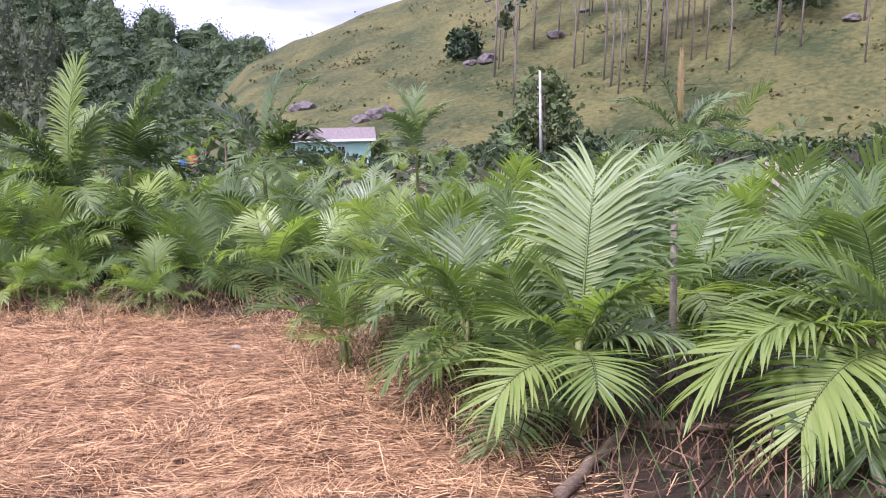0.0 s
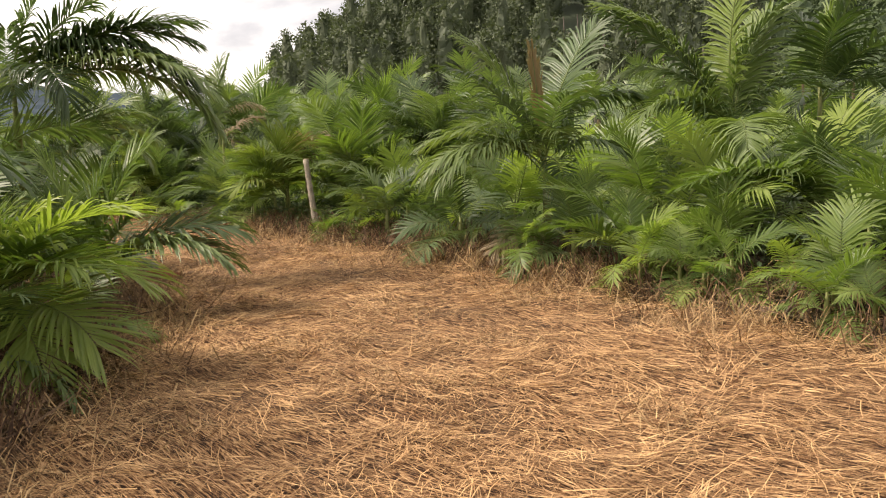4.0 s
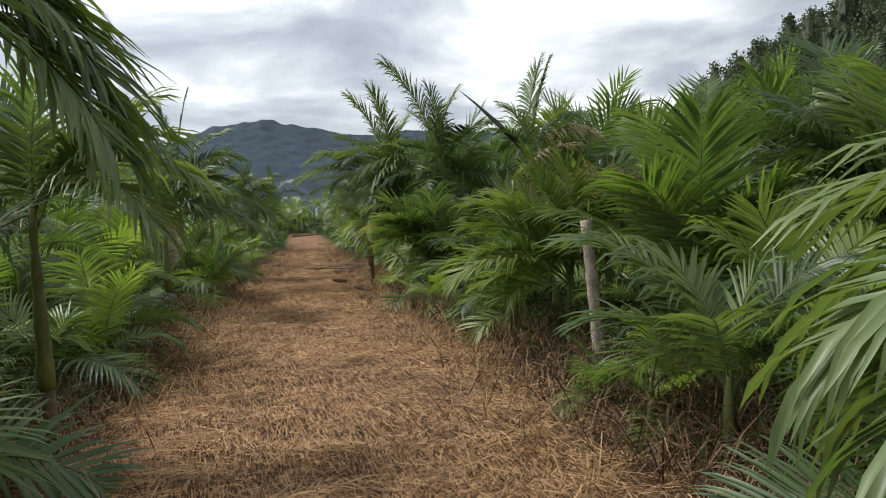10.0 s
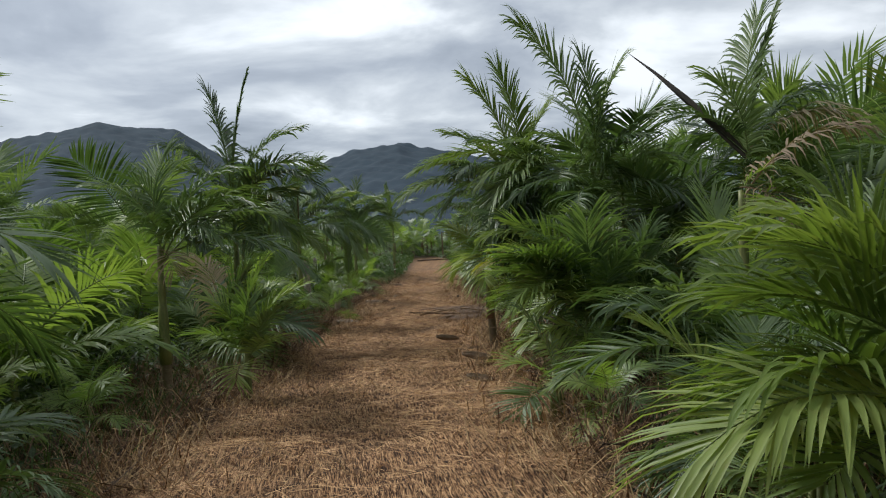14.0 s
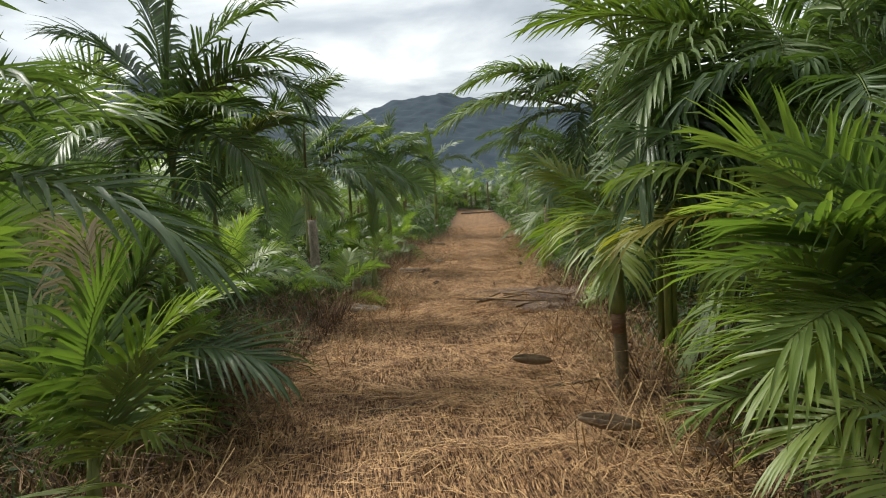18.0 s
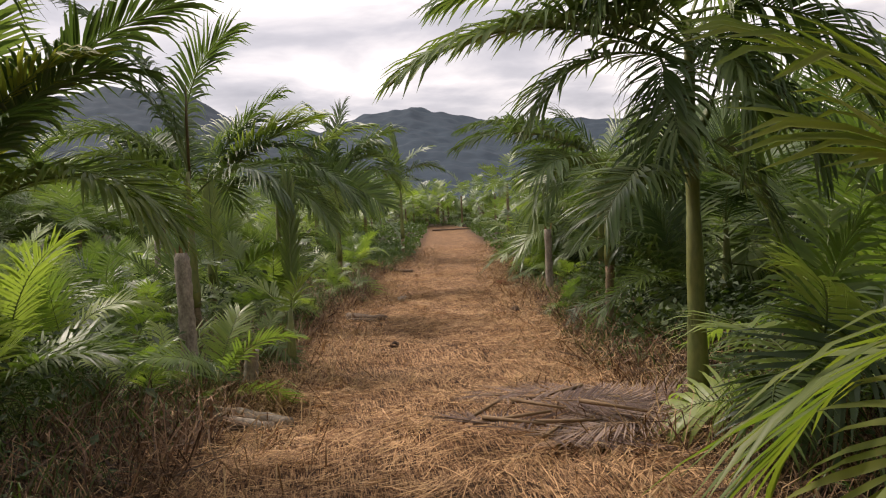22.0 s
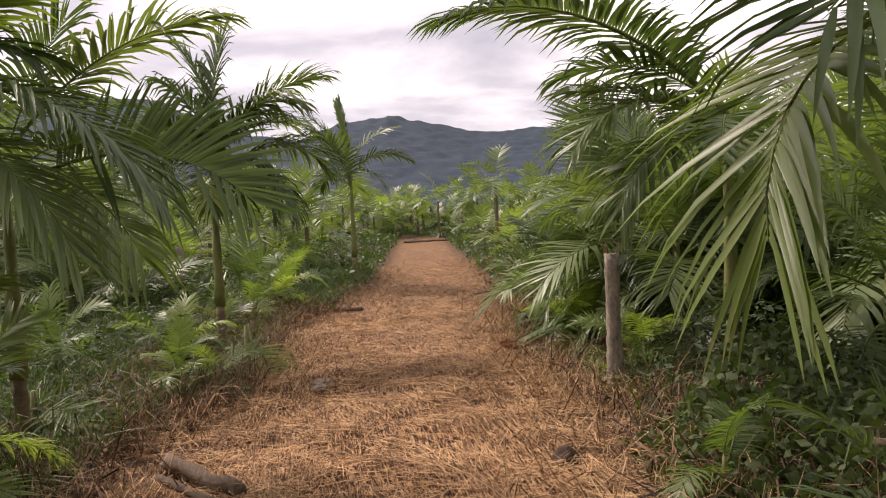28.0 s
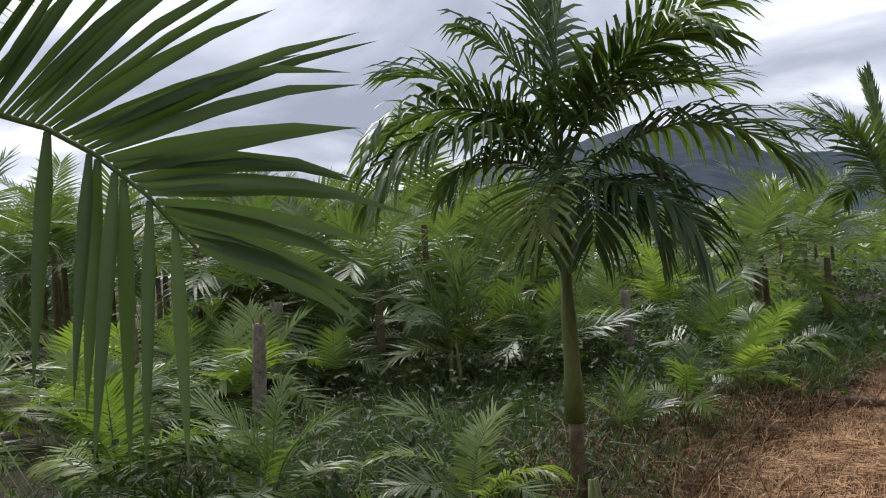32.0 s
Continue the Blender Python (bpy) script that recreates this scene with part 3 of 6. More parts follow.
def palm(x, y, crown=1.6, size=1.0, leaves=10, mat=LEAF, turn=None, stem=0.065, spear=False, label="", fine=2, low=0, high=5, group="plantation palms"):
    """A palm: ringed stem, green crownshaft and separate feather leaves."""
    COUNT[0] += 1
    seed = COUNT[0]
    r = random.Random(seed * 7919)
    root = new("palm_tree")
    root.matrix_basis = pose(x, y, gz(x, y))
    tagged(root, label or ("green feather palm with a slender ringed trunk" if crown > 0.9 else "leafy green palm branching close to the ground"), "palm tree", group)
    upright = crown > 0.75
    top = Vector((0, 0, max(crown - 0.45 * size, 0.05)))
    foot = 0.0
    b = Bag()
    if upright:
        # short brown ringed foot, then long overlapping green sheaths from which the leaves split off
        foot = crown * r.uniform(0.22, 0.36)
        me, top = trunk_mesh(foot, stem, stem * 0.88, seed, rings=4)
        part("trunk", me, root, "brown ringed foot of the trunk")
        pts, rad = [], []
        for k in range(4):
            z0, z1 = foot + (crown - foot) * k / 4, foot + (crown - foot) * (k + 1) / 4
            w = stem * (1.08 - 0.2 * k)
            pts += [(top.x, top.y, z0 - 0.02), (top.x, top.y, z0 + (z1 - z0) * 0.35), (top.x, top.y, z1 - 0.025)]
            rad += [w, w * 1.05, w * 0.88]
        tube(b, pts, rad, 10)
        top = Vector((top.x, top.y, crown))
    else:
        tube(b, [top - Vector((0, 0, 0.12)), top + Vector((0, 0, 0.12 * size)), top + Vector((0, 0, 0.35 * size)), top + Vector((0, 0, 0.55 * size))], [stem * 0.95, stem * 1.12, stem * 0.8, stem * 0.35], 9)
    part("crownshaft", b.mesh("crownshaft", SHAFT), root, "smooth yellow-green crownshaft of overlapping sheaths" if upright else "green leaf sheaths")
    a = r.uniform(0, 6.28) if turn is None else radians(turn)
    for i in range(leaves):
        t = i / max(1, leaves - 1)
        step = min(high, max(low, int(low + (high - low + 0.999) * t ** 0.8)))
        s = size * r.uniform(0.9, 1.1) * (0.82 if i == 0 else 1)
        me = frond_mesh(step, r.randint(0, 2), mat, fine)
        m = pose(top.x, top.y, crown - 0.62 * t * (crown - foot) if upright else top.z + size * (0.5 - 0.42 * t), r.uniform(-26, 26), r.uniform(-6, 6), math.degrees(a)) @ Matrix.Diagonal((s, s * r.choice((1, -1)), s, 1))
        for bump in range(4):
            if clear_of_way(me, root.matrix_basis @ m):
                break
            m = m @ pose(0, 0, 0, 0, 0, 40)
        else:
            continue
        part("frond", me, root, "", m)
        a += 2.3999 + r.uniform(-0.25, 0.25)
    if spear:
        b = Bag()
        tube(b, [top - Vector((0, 0, 0.05)), top + Vector((0.03, 0.02, 0.9 * size)), top + Vector((0.05, 0.03, 1.6 * size))], [0.02, 0.028, 0.004], 6)
        part("spear_leaf", b.mesh("spear_leaf", LEAF_YELLOW), root, "unopened upright spear leaf")
    return root


def stump(x, y, height, radius=0.07, lean=(0, 0), seed=1, splintered=False):
    """A cut palm stem left standing."""
    r = random.Random(seed)
    b, pts, rad = Bag(), [], []
    n = 9
    for i in range(n + 1):
        for up, k in ((0, 1.07), (0.3, 0.96)):
            if i == n and up:
                continue
            t = (i + up) / n
            pts.append((lean[0] * t, lean[1] * t, -0.12 + (height + 0.12) * t))
            rad.append(radius * (1.0 - 0.12 * t + 0.3 * math.exp(-8 * t)) * k * r.uniform(0.96, 1.04))
    tube(b, pts, rad, 11)
    ob = new("palm_stump")
    ob.matrix_basis = pose(x, y, gz(x, y))
    tagged(ob, "grey weathered stump of a cut palm trunk standing upright", "stump", "cut palm stumps")
    part("stem", b.mesh("stem", STUMP), ob)
    b = Bag()
    for k in range(9 if splintered else 5):
        w = r.uniform(0, 6.28)
        p = Vector(pts[-1]) + Vector((math.cos(w), math.sin(w), 0)) * radius * 0.7 - Vector((0, 0, 0.03))
        leaf_strip(b, p, Vector((math.cos(w) * 0.25, math.sin(w) * 0.25, 1)), Vector((-math.sin(w), math.cos(w), 0)), r.uniform(0.04, 0.16 if splintered else 0.09), 0.02, 3, 0.8, 0)
    part("frayed_top", b.mesh("frayed_top", TUFT), ob, "dry frayed fibres")["kind"] = "stuff"
    return ob


TAKEN = [(-13.4, 8.5, 1.0), (-10.3, 7.9, 0.8), (-31.6, 15.6, 0.9), (-33.0, 15.9, 0.9), (-32.3, 16.4, 0.8), (-25.2, 10.3, 0.9), (-26.3, 10.4, 0.9), (-24.2, 10.6, 0.6), (-28.3, 14.9, 0.9), (-29.3, 15.1, 0.8), (-24.9, 14.2, 0.8), (-25.4, 13.9, 0.9), (-26.0, 14.1, 0.7), (-30.4, 14.95, 0.75), (1.3, 4.4, 1.3), (0.9, 5.1, 0.7), (2.2, 6.0, 0.6), (-21.8, 9.2, 0.9), (-36.6, 12.3, 0.6), (-38.7, 12.5, 0.8), (-38.3, 11.5, 0.8), (-35.3, 11.4, 0.7), (-39.0, 10.3, 1.5), (-38.2, 9.4, 0.9), (-40.6, 11.3, 0.9), (-22.0, 13.6, 0.7), (-24.0, 14.2, 0.45)]


def spot(x, y, rad):
    TAKEN.append((x, y, rad))


# how the leaves of each kind look: material, leaflet width, sag of the leaflets, missing share, label
KINDS = {
    "m": (LEAF, 0.033, 0.80, 0.02, ""), "h": (LEAF, 0.037, 1.5, 0.03, ""), "y": (LEAF_YOUNG, 0.035, 0.45, 0.0, ""), "l": (LEAF_LIGHT, 0.033, 0.60, 0.0, "fresh light green frond"), "s": (LEAF, 0.034, 0.35, 0.03, "frond turned on edge"),
    "c": (LEAF_LIGHT, 0.036, 1.5, 0.0, "fresh light green frond"),
    "d": (LEAF_DEAD, 0.024, 1.7, 0.12, "dry brown hanging frond"), "g": (LEAF_YELLOW, 0.030, 0.6, 0.06, "yellow-brown ageing frond"), "r": (LEAF_RUST, 0.024, 0.3, 0.05, "reddish-brown dry spear leaf"),
}


def planted(x, y, crown, leaves, young=False, foot=0.28, stem=0.05, ring=False, cut=False, lean=None, fill=None, spear=0.0):
    """A palm whose leaves are given one by one: direction, rise, bend, length, height, kind and twist."""
    COUNT[0] += 1
    seed = COUNT[0]
    r = random.Random(seed * 733)
    reach = float(np.min(np.hypot(EYES[:, 0] - x, EYES[:, 1] - y)))
    upright = crown > 0.75 and not young
    root = new("palm_tree")
    root.matrix_basis = pose(x, y, gz(x, y))
    kinds = "".join(q[5] for q in leaves)
    label = "tall feather palm with a ringed trunk and arching leaves" if upright else "young bright green palm branching from the ground" if kinds.count("y") > 2 else "leafy dark green palm branching close to the ground"
    if upright and kinds.count("g") > 2:
        label = "feather palm with several yellow-brown ageing leaves"
    if upright and kinds.count("h") > 4:
        label = "tall feather palm with long hanging dark leaflets"
    tagged(root, label, "palm tree", "plantation palms")
    if upright:
        me, top = trunk_mesh(crown * foot, stem, stem * 0.9, seed, rings=5)
        part("trunk", me, root, "brown ringed foot of the trunk")
        if ring:
            b = Bag()
            tube(b, [(top.x, top.y, crown * foot - 0.16), (top.x, top.y, crown * foot - 0.08), (top.x, top.y, crown * foot - 0.01)], [stem * 0.99, stem * 1.0, stem * 0.98], 12)
            part("trunk_scar", b.mesh("trunk_scar", plain("red_brown_scar", (0.11, 0.055, 0.034), (0.30, 0.185, 0.115), 14, 0.7, 0.3, (1, 1, 4))), root, "red-brown fresh leaf scar")
        b, pts, rad = Bag(), [], []
        for k in range(4):
            z0, z1 = crown * foot + crown * (1 - foot) * k / 4, crown * foot + crown * (1 - foot) * (k + 1) / 4
            w = stem * (1.12 - 0.2 * k)
            pts += [(top.x, top.y, z0 - 0.02), (top.x + 0.006 * (k % 2), top.y, z0 + (z1 - z0) * 0.35), (top.x, top.y, z1 - 0.025)]
            rad += [w, w * 1.06, w * 0.84]
        tube(b, pts, rad, 11)
        part("crownshaft", b.mesh("crownshaft", SHAFT), root, "smooth yellow-green crownshaft of overlapping sheaths")
    else:
        b = Bag()
        for k in range(2 + seed % 3):
            w = r.uniform(0, 6.28)
            d = Vector((math.cos(w), math.sin(w), 0))
            tube(b, [d * 0.05 - Vector((0, 0, 0.1)), d * 0.05 + Vector((0, 0, crown * 0.5)), d * 0.02 + Vector((0, 0, crown + 0.12))], [0.032, 0.027, 0.012], 8)
        part("crownshaft", b.mesh("crownshaft", SHAFT), root, "green leaf sheaths")
    if cut:
        for w, z in ((100, 0.72), (215, 0.8), (300, 0.66)):
            b = Bag()
            tube(b, [(0, 0, crown * z - 0.1), (0.12, 0, crown * z + 0.1), (0.24, 0, crown * z + 0.38)], [0.035, 0.028, 0.022], 7)
            part("cut_stalk", b.mesh("cut_stalk", RACHIS), root, "stalk of a cut leaf", pose(0, 0, 0, 0, 0, w))
    # the rest of the crown, fuller with the height of the palm
    mean = sum(q[3] for q in leaves) / len(leaves)
    more = []
    for k in range(fill if fill is not None else 0 if young else 4 if crown > 1.4 else 3):
        step = r.choice((1, 2, 2, 3, 3, 4)) if upright else r.choice((0, 1, 2, 3))
        more.append((r.uniform(0, 360), POSES[step][0] + r.uniform(-6, 6), POSES[step][1] + r.uniform(-8, 8), min(1.6, mean * r.uniform(0.85, 1.1)), crown * r.uniform(0.78, 0.97), "h" if "h" in kinds and k % 2 else "m"))
    for az, rise, bend, length, z, kind, *twist in (*leaves, *more):
        mat, width, sag, ragged, words = KINDS[kind]
        if length < 0.3:
            continue
        near = reach < 5 + 2 * upright
        scale = min(1.0, 0.55 + 0.32 * length)
        folded = bend <= 15
        b = Bag()
        frond(b, seed * 41 + int(az) + int(100 * z), length, rise, bend, max(14, int(length * (33 if near else 26))), 0.34 if folded else min(0.62, 0.20 + 0.34 * length), width * scale * (1 if near else 1.2), 4 if near else 3, 0.2 if near else 0, sag, 0.2 if upright else 0.24, ragged, spread=0.2 if kind == "r" else 0.3 if folded else 1.0, roll=radians(twist[0]) if twist else 0.0, bare_side=0.72 if kind == "s" else 0.0)
        me = b.mesh("palm_frond", mat, STALK_DRY if kind == "d" else RACHIS)
        m = pose(0, 0, z, r.uniform(-10, 10), 0, az)
        if clear_of_way(me, root.matrix_basis @ m, 0.28):
            part("frond", me, root, words, m)
    if lean:
        b = Bag()
        tip = Vector(lean)
        top = Vector((0, 0, crown))
        leaf_strip(b, top, tip, Vector((-tip.y, tip.x, 0)).normalized(), tip.length, 0.13, 4, 0.05, 0.4)
        tube(b, [top - Vector((0, 0, 0.05)), top + tip * 0.8], [0.025, 0.008], 5, 0, False)
        part("dead_spathe", b.mesh("dead_spathe", plain("dark_spathe", (0.03, 0.025, 0.02), (0.09, 0.07, 0.05), 6, 0.7, 0.2)), root, "stiff dark dried leaf standing out of the crown")
    if spear:
        b = Bag()
        tube(b, [(0, 0, crown - 0.1), (0.02, 0.01, crown + spear * 0.6), (0.05, 0.03, crown + spear)], [0.016, 0.014, 0.004], 6)
        part("spear_leaf", b.mesh("spear_leaf", LEAF_RUST), root, "unopened upright spear leaf")
    spot(x, y, 0.45 if young else 0.6)
    return root


# palms along the way: place, crown height, leaves
planted(0.19, 6.50, 0.45, ((-165, 56, 60, 0.96, 0.45, "y"), (-149, 18, 70, 0.77, 0.43, "y"), (171, 77, 45, 0.97, 0.41, "y"), (-141, 85, 60, 0.80, 0.40, "y"), (-4, 91, 80, 0.93, 0.45, "l"), (69, 86, 40, 0.82, 0.43, "y"), (-114, 19, 60, 0.59, 0.41, "y"), (26, 60, 60, 1.02, 0.40, "y"),), young=True)
planted(0.86, 5.38, 0.50, ((65, 86, 30, 1.20, 0.50, "m"), (32, 81, 45, 1.25, 0.48, "m"), (22, 68, 50, 1.67, 0.46, "m"), (-146, 22, 70, 0.80, 0.44, "y"), (-16, 70, 60, 0.81, 0.50, "y"), (-17, 42, 70, 0.71, 0.48, "m"), (166, 94, 60, 0.69, 0.46, "y"), (-43, 80, 60, 0.69, 0.44, "y"), (-87, 23, 70, 0.66, 0.50, "y"), (-160, 57, 60, 0.62, 0.48, "y"),), young=True)
planted(2.75, 4.95, 0.50, ((-175, 33, 85, 1.48, 0.50, "y"), (-151, 23, 80, 1.21, 0.48, "y"), (170, 51, 60, 0.95, 0.46, "l"), (145, 67, 50, 0.92, 0.44, "y"), (172, 72, 40, 0.67, 0.50, "l"), (-130, 15, 80, 1.10, 0.48, "y"), (174, 38, 70, 1.10, 0.46, "y"),), young=True)
planted(3.50, 8.30, 0.60, ((180, 32, 70, 0.59, 0.60, "m"), (152, 100, 50, 0.55, 0.58, "m"), (23, 98, 50, 0.93, 0.55, "m"), (-9, 72, 40, 1.25, 0.53, "y"), (-112, 47, 70, 0.35, 0.60, "y"), (-64, 66, 50, 0.74, 0.58, "y"),), young=True)
planted(-0.91, 7.54, 0.20, ((-174, 55, 60, 0.78, 0.20, "y"), (171, 74, 40, 0.82, 0.19, "y"), (5, 70, 60, 0.43, 0.18, "y"), (142, 94, 30, 0.65, 0.18, "l"), (20, 93, 45, 0.70, 0.20, "y"), (-124, 46, 60, 0.39, 0.19, "y"),), young=True)
planted(4.90, 17.60, 2.05, ((176, 63, 70, 1.65, 2.05, "m"), (-167, 39, 80, 1.42, 1.96, "h"), (5, 76, 70, 1.57, 1.88, "m"), (0, 41, 80, 1.79, 1.80, "h"), (45, 86, 10, 1.80, 2.05, "r"), (161, 87, 30, 1.42, 1.96, "m"), (8, 77, 40, 1.13, 1.88, "m"), (-140, 20, 70, 0.91, 1.80, "m"), (-49, -9, 70, 0.81, 2.05, "h"),))
planted(-0.60, 22.00, 2.33, ((165, 90, 50, 1.48, 2.33, "m"), (59, 97, 30, 1.33, 2.24, "m"), (6, 80, 60, 1.42, 2.14, "m"), (-2, 23, 80, 1.47, 2.05, "m"), (-179, 28, 80, 1.23, 2.33, "m"), (-146, 4, 80, 1.02, 2.24, "m"), (-38, -1, 80, 0.77, 2.14, "h"),))
planted(-3.60, 17.60, 2.09, ((25, 85, 20, 1.48, 2.09, "m"), (7, 70, 35, 1.72, 2.01, "m"), (178, 57, 70, 1.82, 1.93, "m"), (174, 76, 55, 1.58, 1.84, "m"), (-146, -5, 80, 1.16, 2.09, "m"), (-53, -14, 80, 1.21, 2.01, "h"), (0, 39, 80, 1.56, 1.93, "m"), (-111, -12, 80, 0.98, 1.84, "m"),))
planted(-5.40, 15.00, 1.84, ((13, 79, 30, 1.63, 1.84, "m"), (28, 89, 25, 1.28, 1.76, "m"), (170, 88, 60, 1.35, 1.69, "m"), (-9, 63, 80, 1.32, 1.62, "m"), (-121, -14, 70, 0.58, 1.84, "m"),))
planted(-7.55, 12.35, 1.16, ((-122, 28, 75, 1.47, 1.16, "h"), (-110, 28, 80, 1.44, 1.12, "h"), (-140, 75, 35, 1.67, 1.07, "m"), (-120, 68, 50, 1.61, 1.02, "m"), (78, 77, 30, 1.68, 1.16, "m"), (38, 69, 80, 1.32, 1.12, "h"), (23, 44, 80, 0.89, 1.07, "h"), (153, 86, 6, 1.37, 1.02, "r"), (-101, 17, 70, 0.85, 0.26, "d"), (-89, 11, 60, 0.97, 0.36, "d"), (-45, 69, 90, 0.78, 1.07, "h"), (-141, 46, 70, 1.42, 1.02, "m"), (-20, -5, 90, 0.78, 1.16, "h"),), foot=0.3)
planted(-5.85, 13.60, 1.45, ((56, 95, 18, 1.90, 1.45, "l"), (-138, 63, 35, 1.85, 1.39, "m"), (68, 81, 40, 1.51, 1.34, "m"), (-116, 60, 80, 0.99, 1.28, "h"), (-121, 39, 85, 1.31, 1.45, "m"), (34, 57, 75, 1.04, 1.39, "m"), (-154, 70, 50, 2.00, 1.34, "l"), (17, 92, 60, 1.61, 1.28, "m"), (-35, 22, 80, 0.59, 1.45, "h"),))
planted(-5.98, 11.67, 0.15, ((-135, 75, 60, 1.05, 0.15, "y"), (-106, 57, 70, 0.67, 0.14, "y"), (39, 75, 50, 0.66, 0.14, "y"), (-7, 52, 60, 0.42, 0.13, "y"), (165, 84, 30, 0.68, 0.15, "y"), (-123, 59, 65, 0.86, 0.14, "y"),), young=True)
planted(-5.11, 12.09, 0.20, ((-149, 85, 55, 0.71, 0.20, "y"), (-100, 38, 70, 0.55, 0.19, "y"), (77, 94, 40, 0.81, 0.18, "y"), (63, 66, 35, 1.05, 0.18, "y"), (-3, 30, 60, 0.42, 0.20, "y"), (-78, 75, 20, 0.46, 0.19, "l"),), young=True)
planted(-3.78, 11.16, 0.20, ((-147, 78, 50, 0.51, 0.20, "y"), (-103, 41, 60, 0.39, 0.19, "y"), (61, 83, 40, 0.74, 0.18, "l"), (85, 92, 30, 0.52, 0.18, "y"), (6, 45, 60, 0.33, 0.20, "y"),), young=True)
planted(-10.63, 12.59, 0.35, ((-131, 60, 70, 0.84, 0.35, "m"), (-150, 80, 40, 0.81, 0.34, "m"), (73, 86, 25, 0.64, 0.32, "m"), (52, 66, 50, 0.99, 0.31, "m"), (-135, 75, 65, 1.16, 0.35, "m"), (23, 62, 70, 0.85, 0.34, "m"), (-34, 79, 60, 0.62, 0.32, "m"),))
planted(-11.70, 14.80, 0.90, ((-141, 56, 40, 1.69, 0.90, "m"), (-146, 74, 40, 1.33, 0.86, "m"), (-160, 95, 50, 1.29, 0.83, "m"), (-132, 75, 70, 1.78, 0.79, "m"), (29, 100, 70, 1.28, 0.90, "h"), (-96, 80, 80, 1.04, 0.86, "h"),))
planted(-13.40, 14.10, 0.50, ((-140, 56, 55, 1.39, 0.50, "l"), (-144, 70, 45, 1.08, 0.48, "y"), (131, 100, 50, 0.78, 0.46, "y"), (-127, 41, 60, 1.33, 0.44, "y"), (-93, 67, 60, 0.54, 0.50, "y"),))
planted(-4.60, 13.10, 0.50, ((-134, 92, 40, 0.80, 0.50, "y"), (62, 84, 40, 1.14, 0.48, "y"), (-124, 48, 70, 1.48, 0.46, "y"), (-55, 75, 60, 0.44, 0.44, "h"), (-110, 63, 60, 0.77, 0.50, "y"), (-118, 56, 60, 1.01, 0.48, "m"), (26, 72, 70, 0.69, 0.46, "h"),))
planted(-7.79, 6.19, 0.45, ((44, 57, 60, 1.24, 0.45, "y"), (41, 39, 70, 1.26, 0.43, "y"), (10, 17, 80, 1.09, 0.41, "y"), (27, 24, 75, 1.15, 0.40, "y"), (69, 72, 40, 0.78, 0.45, "l"), (34, 58, 60, 0.96, 0.43, "y"), (25, 43, 60, 1.19, 0.41, "y"),), young=True)
planted(-9.20, 7.55, 0.30, ((42, 45, 75, 1.36, 0.30, "m"), (52, 65, 50, 1.18, 0.29, "y"), (72, 87, 30, 1.21, 0.28, "m"), (71, 76, 25, 1.39, 0.26, "y"), (-158, 97, 60, 0.91, 0.30, "m"), (51, 48, 70, 1.49, 0.29, "m"), (42, 42, 75, 1.44, 0.28, "m"),))
planted(-11.30, 7.85, 2.42, ((65, 23, 95, 2.40, 2.42, "m"), (56, 36, 60, 1.97, 2.32, "m"), (55, 30, 75, 2.07, 2.23, "m"), (55, 27, 90, 2.40, 2.13, "h"), (-22, -1, 90, 0.53, 2.42, "h"), (12, 23, 95, 1.23, 2.32, "h"), (47, 36, 40, 1.98, 2.23, "m"), (44, 30, 75, 2.39, 2.13, "m"), (51, 29, 80, 1.97, 2.42, "h"), (58, 72, 20, 1.17, 2.32, "m"), (50, 54, 30, 1.59, 2.23, "m"), (-3, 100, 70, 0.76, 2.13, "m"),), foot=0.3, fill=0)
planted(-12.85, 9.02, 1.63, ((66, 39, 75, 1.09, 1.63, "h"), (74, 56, 35, 0.99, 1.57, "m"), (61, 89, 30, 0.99, 1.50, "m"), (-126, 100, 50, 0.97, 1.44, "m"), (52, 25, 85, 1.09, 1.63, "h"), (-87, 34, 90, 0.63, 1.57, "h"), (-111, 64, 80, 0.87, 1.50, "l"), (90, 70, 25, 0.84, 1.44, "m"), (60, 48, 60, 1.03, 1.63, "m"), (-48, -13, 90, 0.91, 1.57, "h"),), fill=0)
planted(-14.55, 8.73, 0.25, ((-117, 79, 40, 0.62, 0.25, "m"), (57, 22, 75, 0.95, 0.24, "m"), (-99, 53, 60, 0.56, 0.23, "m"), (58, 76, 50, 0.55, 0.22, "m"), (-80, 15, 70, 0.70, 0.25, "m"), (-2, 30, 60, 0.33, 0.24, "m"),))
planted(-22.31, 9.97, 0.30, ((74, 63, 60, 1.06, 0.30, "m"), (-126, 97, 50, 1.06, 0.29, "d"), (81, 85, 40, 1.08, 0.28, "m"), (67, 40, 70, 1.22, 0.26, "m"), (-102, 66, 60, 0.77, 0.30, "m"),))
planted(-12.50, 13.75, 0.45, ((-26, 85, 18, 1.50, 0.45, "y"), (39, 77, 40, 1.13, 0.43, "y"), (-1, 87, 50, 0.97, 0.41, "m"), (-108, 86, 65, 1.27, 0.40, "m"), (-58, 87, 60, 1.23, 0.45, "y"), (34, 76, 60, 1.40, 0.43, "y"),))
planted(-14.50, 16.00, 1.10, ((-84, 100, 50, 1.41, 1.10, "y"), (37, 96, 30, 1.64, 1.06, "y"), (59, 92, 60, 1.48, 1.01, "m"), (-97, 93, 75, 1.20, 0.97, "m"), (68, 78, 45, 1.78, 1.10, "m"), (-29, 93, 70, 1.09, 1.06, "h"),))
